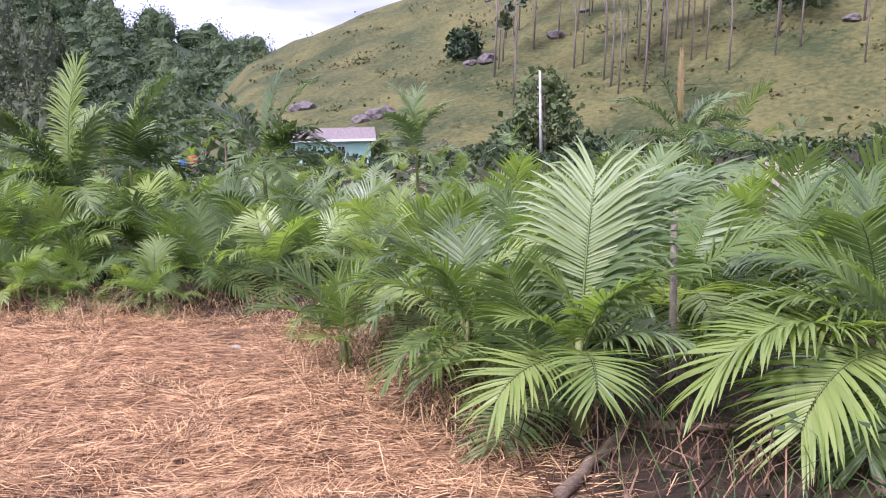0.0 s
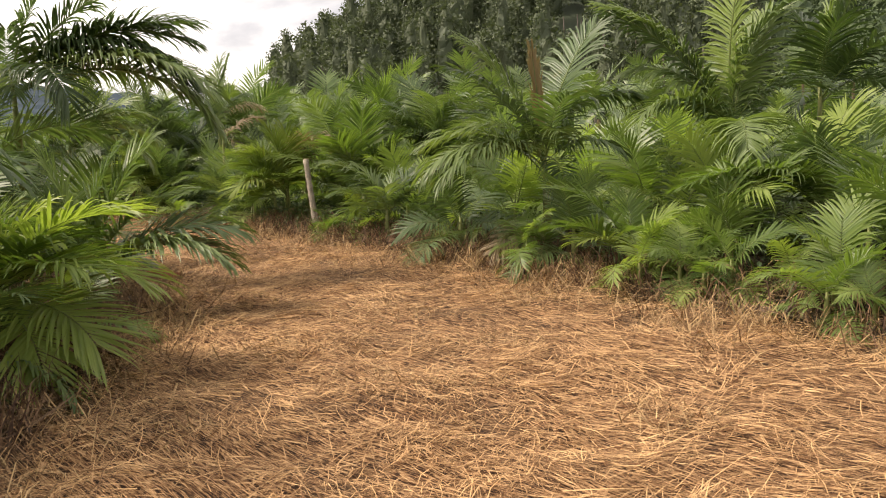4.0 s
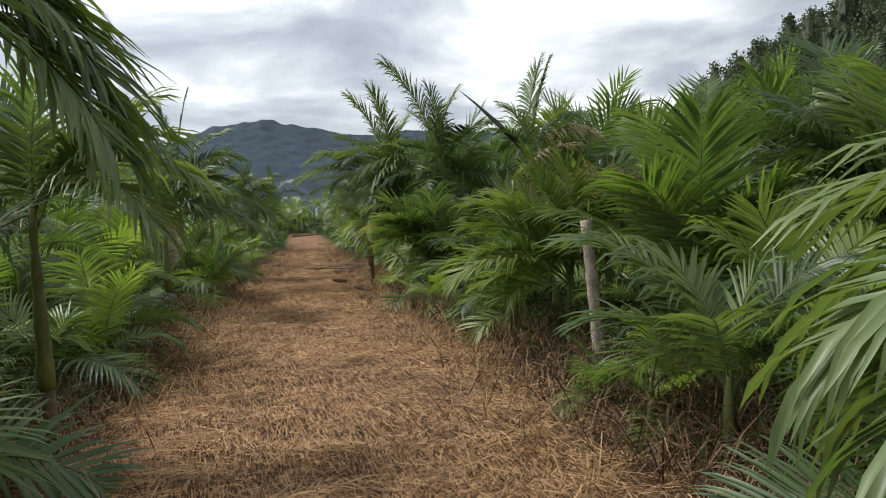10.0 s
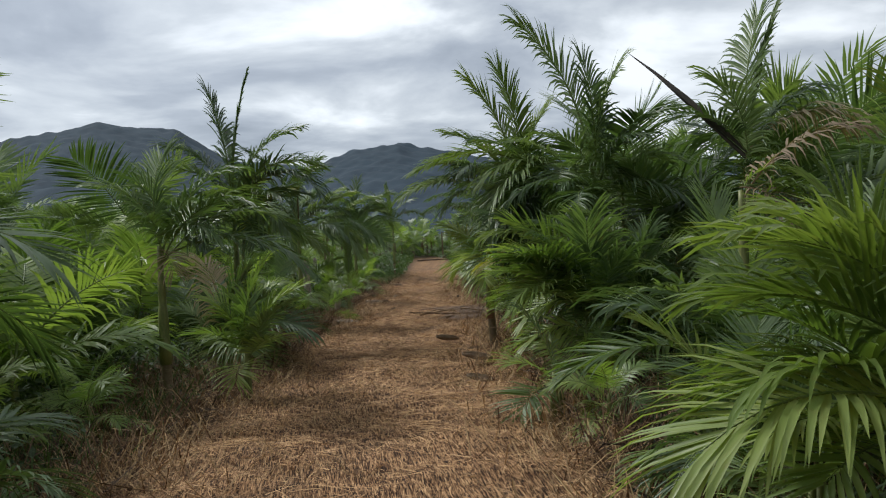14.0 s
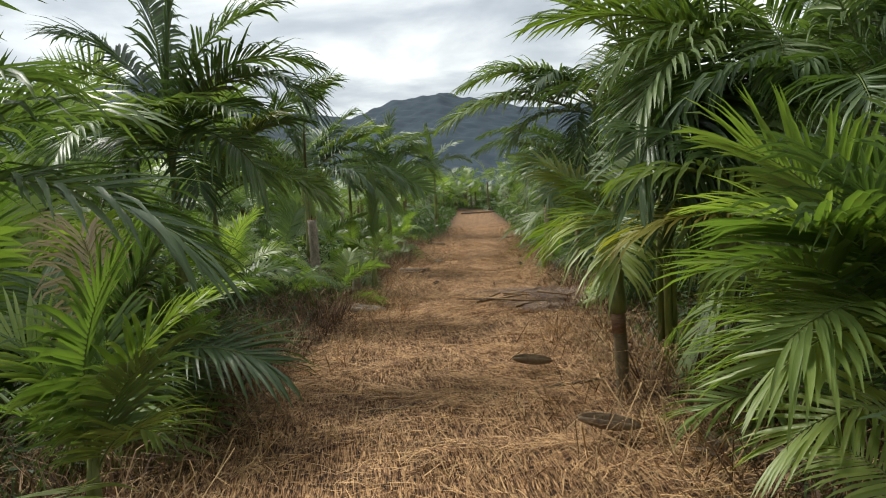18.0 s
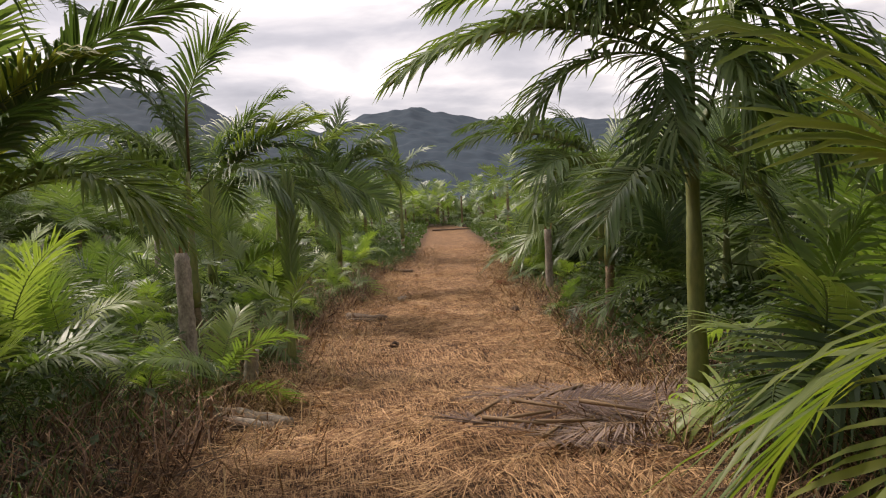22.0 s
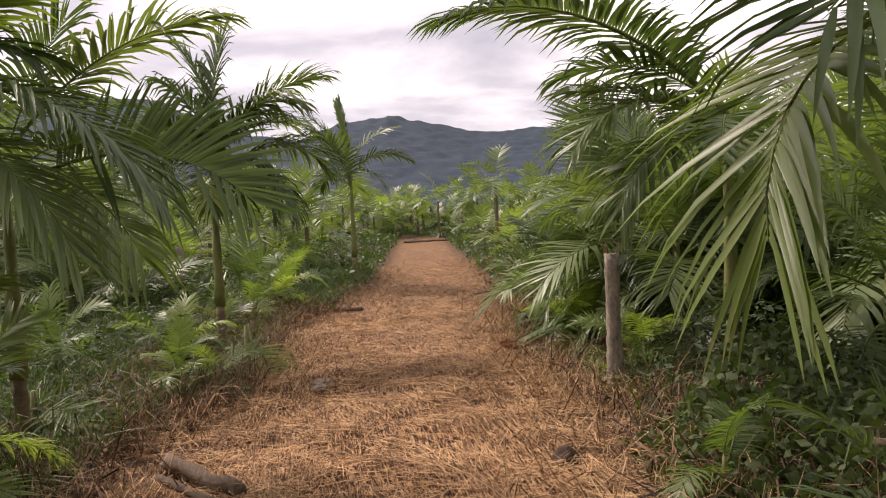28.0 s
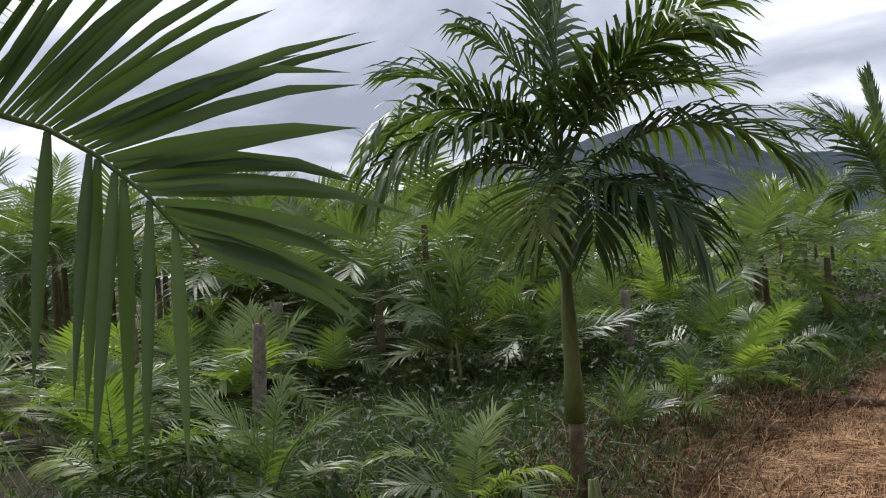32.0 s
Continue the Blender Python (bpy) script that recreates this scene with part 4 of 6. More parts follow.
planted(-13.14, 13.84, 0.10, ((-96, 64, 65, 0.78, 0.10, "m"), (-84, 45, 70, 0.59, 0.10, "m"), (45, 67, 50, 0.48, 0.09, "y"), (-105, 85, 40, 0.50, 0.09, "m"), (55, 46, 60, 0.61, 0.10, "m"),), young=True)
planted(-14.94, 13.12, 0.30, ((-99, 48, 65, 0.49, 0.30, "m"), (-81, 5, 70, 0.52, 0.29, "y"), (13, 100, 40, 0.44, 0.28, "m"), (50, 38, 60, 0.39, 0.26, "m"),), young=True)
planted(-14.35, 13.50, 0.55, ((-108, 82, 65, 1.12, 0.55, "l"), (-104, 68, 75, 1.18, 0.53, "l"), (-120, 92, 40, 1.18, 0.51, "l"), (49, 89, 70, 0.98, 0.48, "y"), (-88, 52, 75, 1.08, 0.55, "l"), (-98, 84, 25, 1.26, 0.53, "g"), (-83, 92, 20, 1.20, 0.51, "g"), (-20, 100, 30, 1.04, 0.48, "l"), (50, 92, 65, 0.90, 0.55, "l"), (-94, 79, 75, 1.25, 0.53, "l"), (-93, 45, 80, 1.31, 0.51, "l"),), young=True)
planted(-14.13, 13.74, 0.95, ((47, 90, 80, 0.77, 0.95, "d"), (-18, 100, 60, 0.70, 0.91, "d"), (3, 96, 90, 0.77, 0.87, "d"),), young=True)
planted(-19.74, 13.83, 0.45, ((-99, 81, 65, 1.10, 0.45, "m"), (44, 90, 60, 0.93, 0.43, "m"), (-45, 27, 75, 0.35, 0.41, "y"), (50, 57, 75, 0.89, 0.40, "m"), (-96, 27, 75, 0.72, 0.45, "y"), (6, 100, 40, 1.15, 0.43, "m"),))
planted(-23.20, 13.95, 1.56, ((-92, 93, 45, 2.18, 1.56, "l"), (-82, 99, 35, 2.26, 1.49, "l"), (-93, 90, 75, 1.78, 1.43, "l"), (86, 95, 40, 1.80, 1.37, "l"), (-75, 73, 85, 1.02, 1.56, "m"), (12, 100, 60, 1.21, 1.49, "m"), (-94, 60, 90, 1.47, 1.43, "h"),), young=True)
planted(-21.30, 14.40, 1.98, ((-94, 86, 40, 2.12, 1.98, "m"), (-130, 97, 20, 1.48, 1.90, "m"), (85, 90, 35, 1.58, 1.82, "m"), (82, 77, 75, 1.59, 1.74, "m"), (-81, 74, 80, 0.90, 1.98, "m"), (53, 72, 70, 0.87, 1.90, "h"), (-54, 47, 90, 0.64, 1.82, "h"), (13, 59, 80, 0.39, 1.74, "h"),), foot=0.3)
planted(-20.00, 15.60, 2.10, ((85, 80, 15, 1.63, 2.10, "m"), (88, 89, 20, 1.56, 2.02, "m"), (82, 75, 70, 1.20, 1.93, "h"), (-87, 93, 60, 1.13, 1.85, "m"), (-91, 64, 80, 0.87, 2.10, "m"), (63, 30, 80, 0.69, 2.02, "h"), (8, 36, 80, 0.46, 1.93, "h"), (-52, 44, 80, 0.47, 1.85, "h"), (82, 50, 80, 1.20, 2.10, "d"),), lean=(-0.75, -0.95, 1.25), fill=0)
planted(-17.90, 14.40, 1.67, ((31, -5, 80, 0.56, 1.67, "d"), (62, 68, 85, 0.38, 1.61, "g"), (82, 59, 60, 1.02, 1.54, "d"), (56, 46, 85, 0.54, 1.47, "g"), (67, 7, 70, 0.96, 1.67, "l"),), fill=0)
planted(-24.55, 10.00, 1.98, ((-86, 67, 105, 1.32, 1.98, "m"), (76, 59, 115, 1.60, 1.90, "m"), (-104, 88, 20, 1.91, 1.82, "m"), (87, 88, 15, 2.11, 1.75, "m"), (89, 75, 60, 1.48, 1.98, "m"), (82, 69, 90, 1.51, 1.90, "m"), (-79, 65, 95, 0.83, 1.82, "h"), (-45, 12, 85, 0.68, 1.75, "h"), (55, 8, 90, 1.14, 1.98, "h"), (-100, 78, 70, 1.42, 1.90, "m"), (29, 8, 80, 0.95, 1.82, "h"),), foot=0.3)
planted(-19.95, 9.75, 1.53, ((-67, 100, 70, 0.70, 1.53, "m"), (134, 98, 40, 0.91, 1.47, "m"), (82, 75, 60, 1.03, 1.40, "m"), (75, 68, 80, 1.03, 1.34, "m"), (-30, 82, 80, 0.35, 1.53, "m"), (55, 47, 85, 0.76, 1.47, "m"), (84, 25, 70, 1.31, 1.40, "m"), (104, 51, 60, 1.09, 1.34, "m"), (-100, 76, 70, 0.81, 1.53, "m"), (19, 4, 80, 0.43, 1.47, "d"),), fill=0)
planted(-20.59, 8.84, 0.35, ((-100, 77, 50, 1.21, 0.35, "y"), (-103, 90, 30, 0.99, 0.34, "y"), (85, 90, 40, 0.89, 0.32, "y"), (-71, 79, 65, 0.69, 0.31, "y"), (74, 53, 70, 0.81, 0.35, "y"), (46, 49, 70, 0.59, 0.34, "y"),))
planted(-20.50, 10.42, 0.35, ((-101, 90, 55, 0.75, 0.35, "y"), (86, 95, 40, 0.97, 0.34, "y"), (53, 63, 75, 0.52, 0.32, "y"), (-9, 20, 80, 0.45, 0.31, "y"), (83, 80, 60, 0.87, 0.35, "y"), (-74, 65, 70, 0.61, 0.34, "y"),))
planted(-19.92, 8.38, 0.25, ((65, 38, 65, 0.78, 0.25, "y"), (-107, 100, 40, 0.52, 0.24, "y"), (61, 50, 60, 0.65, 0.23, "y"), (84, 83, 40, 0.62, 0.22, "y"),), young=True)
planted(-23.35, 9.70, 0.40, ((88, 66, 55, 0.90, 0.40, "y"), (95, 82, 30, 0.83, 0.38, "y"), (-112, 98, 50, 0.59, 0.37, "y"), (56, 35, 75, 0.68, 0.35, "y"), (-14, 47, 70, 0.22, 0.40, "y"), (68, 54, 70, 0.75, 0.38, "y"),))
planted(-22.57, 9.73, 0.35, ((28, 5, 75, 1.37, 0.35, "y"), (-35, -14, 60, 0.51, 0.34, "y"), (76, 16, 65, 0.87, 0.32, "y"), (95, 19, 50, 0.54, 0.31, "y"), (48, -1, 75, 1.18, 0.35, "y"), (-33, 0, 50, 0.26, 0.34, "y"),))
planted(-27.25, 9.96, 0.25, ((-87, 32, 60, 0.67, 0.25, "y"), (-129, 91, 20, 0.52, 0.24, "l"), (79, 45, 60, 0.89, 0.23, "y"), (90, 74, 40, 0.46, 0.22, "y"), (-58, -5, 60, 0.42, 0.25, "y"),), young=True)
planted(-16.82, 13.79, 0.50, ((-93, 29, 60, 1.07, 0.50, "y"), (-92, 52, 50, 0.99, 0.48, "m"), (-100, 72, 40, 0.80, 0.46, "m"), (164, 93, 30, 0.69, 0.44, "m"), (82, 65, 50, 0.62, 0.50, "m"), (-56, 5, 80, 0.74, 0.48, "y"), (-25, -12, 80, 0.84, 0.46, "m"), (19, 28, 80, 0.50, 0.44, "m"),))
planted(-14.90, 13.55, 0.50, ((-87, 51, 55, 0.81, 0.50, "y"), (-75, 40, 65, 0.80, 0.48, "y"), (-89, 82, 45, 1.10, 0.46, "l"), (-62, 35, 75, 0.73, 0.44, "y"), (-100, 69, 60, 0.89, 0.50, "y"), (-103, 90, 30, 1.08, 0.48, "l"),), young=True)
planted(-18.49, 13.03, 0.25, ((-84, 55, 60, 0.47, 0.25, "y"), (-62, 10, 75, 0.49, 0.24, "y"), (83, 73, 50, 0.27, 0.23, "y"), (40, 30, 65, 0.32, 0.22, "y"), (-101, 89, 45, 0.62, 0.25, "m"),), young=True)
planted(-20.13, 14.38, 0.50, ((-93, 71, 55, 1.32, 0.50, "m"), (67, 79, 70, 0.62, 0.48, "m"), (-101, 86, 40, 1.11, 0.46, "m"), (70, 86, 60, 0.95, 0.44, "m"), (-88, 34, 75, 1.21, 0.50, "y"), (-57, 34, 70, 0.65, 0.48, "m"),))
planted(-22.53, 13.37, 1.36, ((-21, 19, 80, 0.98, 1.21, "c"), (-104, 40, 22, 0.74, 1.31, "g"), (-122, 46, 18, 0.68, 1.25, "g"), (-146, 51, 25, 0.58, 1.20, "g"), (-164, 18, 50, 1.70, 1.36, "g"), (-137, 8, 70, 0.68, 1.31, "g"), (-119, 7, 75, 0.55, 1.25, "g"), (87, 73, 40, 0.44, 1.20, "m"), (-55, 46, 60, 0.31, 1.36, "m"),), foot=0.45, ring=True)
planted(-21.30, 14.05, 0.95, ((-100, 39, 70, 1.01, 0.95, "g"), (-91, 63, 75, 1.09, 0.91, "c"), (-104, 71, 50, 0.92, 0.87, "m"), (-118, 72, 60, 1.22, 0.84, "m"),), fill=0)
planted(-21.97, 14.24, 2.26, ((-77, 4, 70, 1.25, 2.26, "m"), (-70, -3, 80, 1.49, 2.17, "m"), (-64, -9, 85, 1.42, 2.08, "m"), (-100, 39, 50, 1.45, 1.99, "l"), (-79, 40, 40, 0.70, 2.26, "m"), (-23, 12, 70, 0.85, 2.17, "m"), (57, 56, 50, 0.53, 2.08, "m"), (-53, 0, 80, 1.09, 1.99, "m"), (-90, 16, 60, 1.12, 2.26, "m"), (-6, 2, 90, 0.88, 2.17, "m"), (-45, -15, 100, 1.67, 2.08, "h"), (-109, 49, 40, 1.18, 1.99, "m"),), fill=1)
planted(-19.85, 13.80, 0.60, ((-93, 75, 45, 1.21, 0.60, "y"), (-85, 67, 60, 1.11, 0.58, "y"), (-77, 63, 70, 1.08, 0.55, "y"), (-65, 50, 80, 1.08, 0.53, "y"), (-57, 53, 85, 1.07, 0.60, "l"), (-55, 64, 60, 1.15, 0.58, "y"), (-82, 78, 50, 1.09, 0.55, "m"),), young=True)
planted(-21.00, 14.03, 0.10, ((-88, 32, 60, 0.76, 0.10, "y"), (-92, 45, 50, 0.64, 0.10, "y"), (-74, 27, 65, 0.59, 0.09, "y"), (133, 100, 35, 0.31, 0.09, "y"), (91, 76, 40, 0.47, 0.10, "y"),), young=True)
planted(-26.66, 14.43, 2.55, ((-85, 14, 100, 2.22, 2.55, "m"), (-90, 36, 60, 1.48, 2.45, "m"), (-94, 43, 40, 1.20, 2.35, "m"), (-85, 24, 55, 1.77, 2.24, "m"), (-81, 10, 75, 1.82, 2.55, "m"), (-82, 10, 80, 1.83, 2.45, "m"), (-88, 26, 50, 1.31, 2.35, "m"), (-78, 19, 75, 1.10, 2.24, "m"), (-74, 4, 95, 1.94, 2.55, "h"), (-66, 19, 80, 0.89, 1.55, "m"), (-69, 11, 70, 0.73, 1.65, "m"), (54, -26, 60, 0.91, 1.70, "l"), (66, -29, 60, 0.81, 1.85, "m"), (31, -25, 80, 0.94, 2.45, "h"), (67, -16, 70, 1.07, 2.35, "h"), (-45, -10, 80, 0.73, 2.24, "h"), (-48, -23, 85, 0.71, 2.15, "h"), (-80, 42, 50, 0.70, 2.45, "m"), (2, 45, 70, 0.35, 2.35, "m"), (73, 57, 60, 0.75, 2.24, "m"), (70, 9, 80, 1.31, 2.55, "h"), (-52, 1, 85, 0.62, 2.35, "h"), (33, -7, 85, 0.67, 2.35, "h"),), foot=0.05, stem=0.058, cut=True, fill=8)
planted(-26.85, 14.94, 0.30, ((-82, 8, 50, 0.34, 0.30, "y"), (51, 48, 50, 0.23, 0.29, "y"), (46, 21, 60, 0.42, 0.28, "y"), (-109, 64, 40, 0.18, 0.26, "y"),), young=True)
planted(-30.52, 15.17, 1.85, ((-88, 36, 60, 1.56, 1.85, "m"), (-84, 37, 85, 1.56, 1.77, "m"), (-79, 33, 95, 1.26, 1.70, "h"), (-83, 8, 95, 1.17, 1.85, "l"), (67, 33, 75, 0.90, 1.85, "h"), (93, 83, 40, 0.69, 1.77, "m"), (-107, 75, 40, 0.84, 1.70, "m"), (30, 52, 90, 0.47, 1.63, "h"), (82, 35, 60, 1.20, 1.85, "m"),), foot=0.42, ring=True)
planted(-29.85, 15.66, 0.45, ((-99, 87, 40, 0.99, 0.45, "m"), (-169, 96, 30, 1.08, 0.43, "m"), (-92, 63, 65, 1.00, 0.41, "y"), (-97, 76, 55, 0.95, 0.40, "m"), (-6, 31, 90, 0.35, 0.45, "h"), (-84, 21, 70, 0.92, 0.43, "y"), (-64, 46, 70, 0.74, 0.41, "y"), (113, 96, 40, 0.91, 0.40, "m"),))
planted(-31.45, 15.57, 0.15, ((-105, 60, 40, 0.49, 0.15, "m"), (-124, 84, 20, 0.42, 0.14, "m"), (86, 59, 45, 0.36, 0.14, "m"), (-78, 20, 60, 0.61, 0.13, "m"), (38, 18, 60, 0.32, 0.15, "y"),), young=True)
planted(-34.30, 16.35, 2.00, ((-71, 38, 55, 2.34, 2.00, "m"), (-80, 27, 75, 1.39, 1.92, "m"), (-93, 36, 40, 1.13, 1.84, "m"), (-73, 18, 90, 1.22, 1.76, "h"), (-89, 44, 60, 1.19, 2.00, "m"),), fill=1)
planted(-39.43, 16.39, 0.50, ((-64, 23, 70, 0.46, 0.50, "y"), (-95, 67, 60, 1.05, 0.48, "m"), (-100, 85, 40, 0.91, 0.46, "m"), (92, 77, 50, 0.99, 0.44, "m"), (37, 1, 75, 0.51, 0.50, "m"), (89, 41, 60, 0.86, 0.48, "m"), (-9, 78, 50, 0.53, 0.46, "m"),))
planted(-29.55, 11.82, 0.50, ((-143, 86, 10, 1.30, 0.50, "l"), (62, 93, 60, 0.48, 0.48, "y"), (-110, 67, 50, 0.57, 0.46, "y"),), young=True)
planted(-33.60, 10.60, 2.00, ((28, 99, 80, 0.25, 2.00, "m"), (90, 86, 60, 0.77, 1.92, "m"), (82, 46, 20, 1.52, 1.84, "l"), (81, 45, 30, 1.79, 1.76, "l"), (92, 55, 20, 1.40, 2.00, "m"), (70, 39, 60, 1.51, 1.92, "m"), (73, 28, 85, 2.39, 1.84, "m"), (65, 21, 85, 2.10, 1.76, "m"), (39, -1, 85, 0.80, 2.00, "m"),))
planted(-30.50, 10.85, 1.90, ((74, 100, 60, 1.52, 1.90, "m"), (-97, 81, 50, 2.02, 1.82, "m"), (-85, 54, 85, 1.53, 1.75, "m"), (-72, 78, 85, 0.66, 1.67, "m"), (-90, 74, 60, 1.62, 1.90, "m"),), spear=0.85)
planted(-27.40, 9.90, 1.50, ((83, 61, 45, 1.92, 1.50, "m"), (76, 74, 80, 1.50, 1.44, "m"), (73, 34, 85, 1.58, 1.38, "g"), (74, 80, 70, 1.42, 1.32, "g"), (70, 27, 80, 1.59, 1.50, "g"), (33, 100, 60, 1.37, 1.44, "m"), (46, 72, 80, 1.07, 1.38, "m"),), fill=0)
planted(-32.80, 10.80, 0.35, ((-170, 89, 10, 1.62, 0.35, "l"), (54, 15, 70, 0.53, 0.34, "y"), (80, 61, 50, 1.31, 0.32, "y"), (-86, 79, 50, 0.50, 0.31, "y"),), young=True)
planted(-34.30, 11.50, 1.90, ((73, 49, 40, 1.51, 1.90, "m"), (55, 1, 85, 1.17, 1.82, "h"), (66, 40, 70, 0.86, 1.75, "m"), (82, 27, 75, 1.63, 1.70, "s", 68), (78, 71, 20, 0.96, 1.90, "m"),), fill=0)
planted(-37.95, 12.40, 2.15, ((-53, 48, 100, 1.23, 2.15, "h"), (-42, 41, 105, 1.27, 2.06, "h"), (-56, 64, 60, 1.14, 1.98, "m"), (112, 48, 95, 1.52, 1.89, "h"), (116, 48, 60, 1.05, 2.15, "m"), (83, 76, 90, 1.23, 2.06, "h"), (85, 69, 60, 1.60, 1.98, "m"), (-62, 93, 60, 1.15, 1.89, "h"), (116, 63, 70, 0.93, 2.15, "h"), (-10, 0, 90, 0.69, 2.06, "l"), (-2, 2, 100, 0.50, 1.90, "h"), (88, 14, 100, 0.79, 1.90, "h"), (-34, 65, 80, 0.52, 2.15, "h"), (108, 28, 95, 0.75, 2.06, "h"), (-46, 42, 95, 0.76, 1.98, "h"), (69, 32, 100, 0.63, 1.89, "h"), (46, -9, 100, 0.77, 2.15, "h"), (-103, 96, 50, 1.45, 2.06, "m"), (112, 92, 20, 1.47, 1.98, "m"), (72, 22, 100, 1.02, 1.89, "h"), (-81, 27, 90, 0.64, 2.15, "h"),), foot=0.28, fill=0)
planted(-45.90, 14.30, 2.41, ((139, 90, 10, 1.43, 2.41, "m"), (-129, 90, 12, 1.39, 2.32, "m"), (-95, 74, 60, 1.82, 2.22, "m"), (-97, 80, 40, 1.50, 2.12, "m"), (91, 69, 60, 1.19, 2.41, "m"), (88, 50, 80, 1.23, 2.32, "h"), (-94, 71, 80, 1.74, 2.22, "m"), (-77, 30, 80, 0.94, 2.12, "m"), (71, 3, 80, 0.97, 2.41, "m"),))
planted(-41.67, 9.83, 0.50, ((-31, 97, 20, 1.11, 0.50, "m"), (114, 85, 30, 1.20, 0.48, "m"), (-62, 80, 35, 1.14, 0.46, "m"), (-45, 83, 45, 0.82, 0.44, "m"), (115, 72, 35, 1.03, 0.50, "m"), (-54, 56, 55, 0.79, 0.48, "m"), (-48, 26, 65, 0.79, 0.46, "y"), (82, 63, 30, 0.57, 0.44, "g"), (104, 39, 20, 0.58, 0.50, "g"),))
planted(-37.55, 10.53, 0.15, ((-56, 63, 45, 0.61, 0.15, "y"), (-56, 47, 55, 0.91, 0.14, "y"), (-52, 39, 60, 1.09, 0.14, "y"), (-32, 76, 50, 0.36, 0.13, "y"), (74, 66, 40, 0.24, 0.15, "y"),), young=True)
planted(-38.04, 8.25, 0.20, ((-59, 93, 30, 0.36, 0.20, "y"), (115, 71, 35, 0.39, 0.19, "y"), (111, 45, 55, 0.64, 0.18, "y"), (-22, 17, 60, 0.32, 0.18, "y"), (116, 65, 70, 1.09, 0.20, "y"),), young=True)
planted(-38.26, 11.53, 0.15, ((-61, 91, 40, 0.31, 0.15, "y"), (103, 23, 65, 0.47, 0.14, "y"), (-63, 69, 55, 0.60, 0.14, "y"), (102, 62, 55, 0.28, 0.13, "y"),), young=True)
planted(-44.83, 3.95, 0.35, ((113, 85, 20, 1.86, 0.35, "m"), (-59, 94, 35, 1.35, 0.34, "m"), (-52, 67, 55, 0.76, 0.32, "y"), (107, 64, 50, 0.97, 0.31, "y"),), young=True)
planted(-44.92, 5.68, 0.30, ((-62, 77, 40, 0.84, 0.30, "l"), (115, 74, 40, 0.71, 0.29, "l"), (-37, 97, 20, 0.86, 0.28, "l"), (109, 26, 50, 0.82, 0.26, "y"), (116, 59, 55, 1.67, 0.30, "m"),), young=True)
planted(-41.94, 10.53, 0.15, ((116, 48, 40, 1.29, 0.15, "m"), (109, 54, 45, 1.06, 0.14, "m"), (115, 73, 20, 0.53, 0.14, "m"),), young=True)
planted(-39.71, 12.23, 0.05, ((-39, 97, 20, 0.44, 0.05, "m"), (-63, 71, 40, 0.35, 0.05, "m"), (116, 62, 45, 0.37, 0.05, "m"), (114, 82, 25, 0.37, 0.04, "m"),), young=True)
planted(-37.25, 12.70, 0.35, ((40, -25, 75, 0.83, 0.35, "y"), (-76, 20, 60, 0.27, 0.34, "y"), (-48, -15, 70, 0.62, 0.32, "y"),), young=True)
planted(-34.55, 11.48, 0.25, ((67, 5, 60, 0.51, 0.25, "y"), (83, 58, 50, 0.22, 0.24, "y"), (-106, 88, 40, 0.16, 0.23, "y"), (53, 6, 65, 0.51, 0.22, "y"),), young=True)
planted(-29.69, 10.84, 0.30, ((79, 34, 60, 0.45, 0.30, "y"), (126, 93, 30, 0.15, 0.29, "y"), (58, 8, 60, 0.41, 0.28, "y"),), young=True)
planted(-34.01, 11.13, 0.35, ((-90, 9, 65, 0.69, 0.35, "y"), (-105, 37, 50, 0.38, 0.34, "y"), (32, -23, 70, 0.67, 0.32, "y"), (81, 55, 40, 0.15, 0.31, "y"), (-107, 51, 50, 0.95, 0.35, "m"), (-130, 72, 30, 0.90, 0.34, "m"),), young=True)

# spear leaves and far palms of the rows
palm(-26.0, 21.6, 2.2, 0.9, 11, turn=10, spear=True)
palm(-18.8, 20.2, 2.0, 1.0, 10, turn=10)
palm(-11.9, 14.9, 1.5, 0.8, 12, turn=35, low=1)

# stumps: x, y, height, radius
for i, (x, y, h, rr) in enumerate(((-12.95, 13.05, 1.22, 0.052), (-28.97, 11.0, 1.12, 0.072), (-28.45, 11.5, 0.42, 0.06), (-34.9, 15.66, 1.08, 0.062), (-39.6, 8.72, 1.03, 0.07), (-41.9, 7.3, 1.15, 0.09),
                                    (-8.9, 6.6, 1.0, 0.09), (-40.4, 6.3, 1.05, 0.09), (-46.6, 10.4, 1.1, 0.08), (-44.0, 11.2, 1.0, 0.07), (1.75, 6.5, 1.3, 0.03))):
    stump(x, y, h, rr, (-0.26, 0.06) if i == 0 else (random.Random(i).uniform(-0.06, 0.06), random.Random(i + 50).uniform(-0.06, 0.06)), i + 1, i in (1, 3, 4))
    spot(x, y, 0.35)

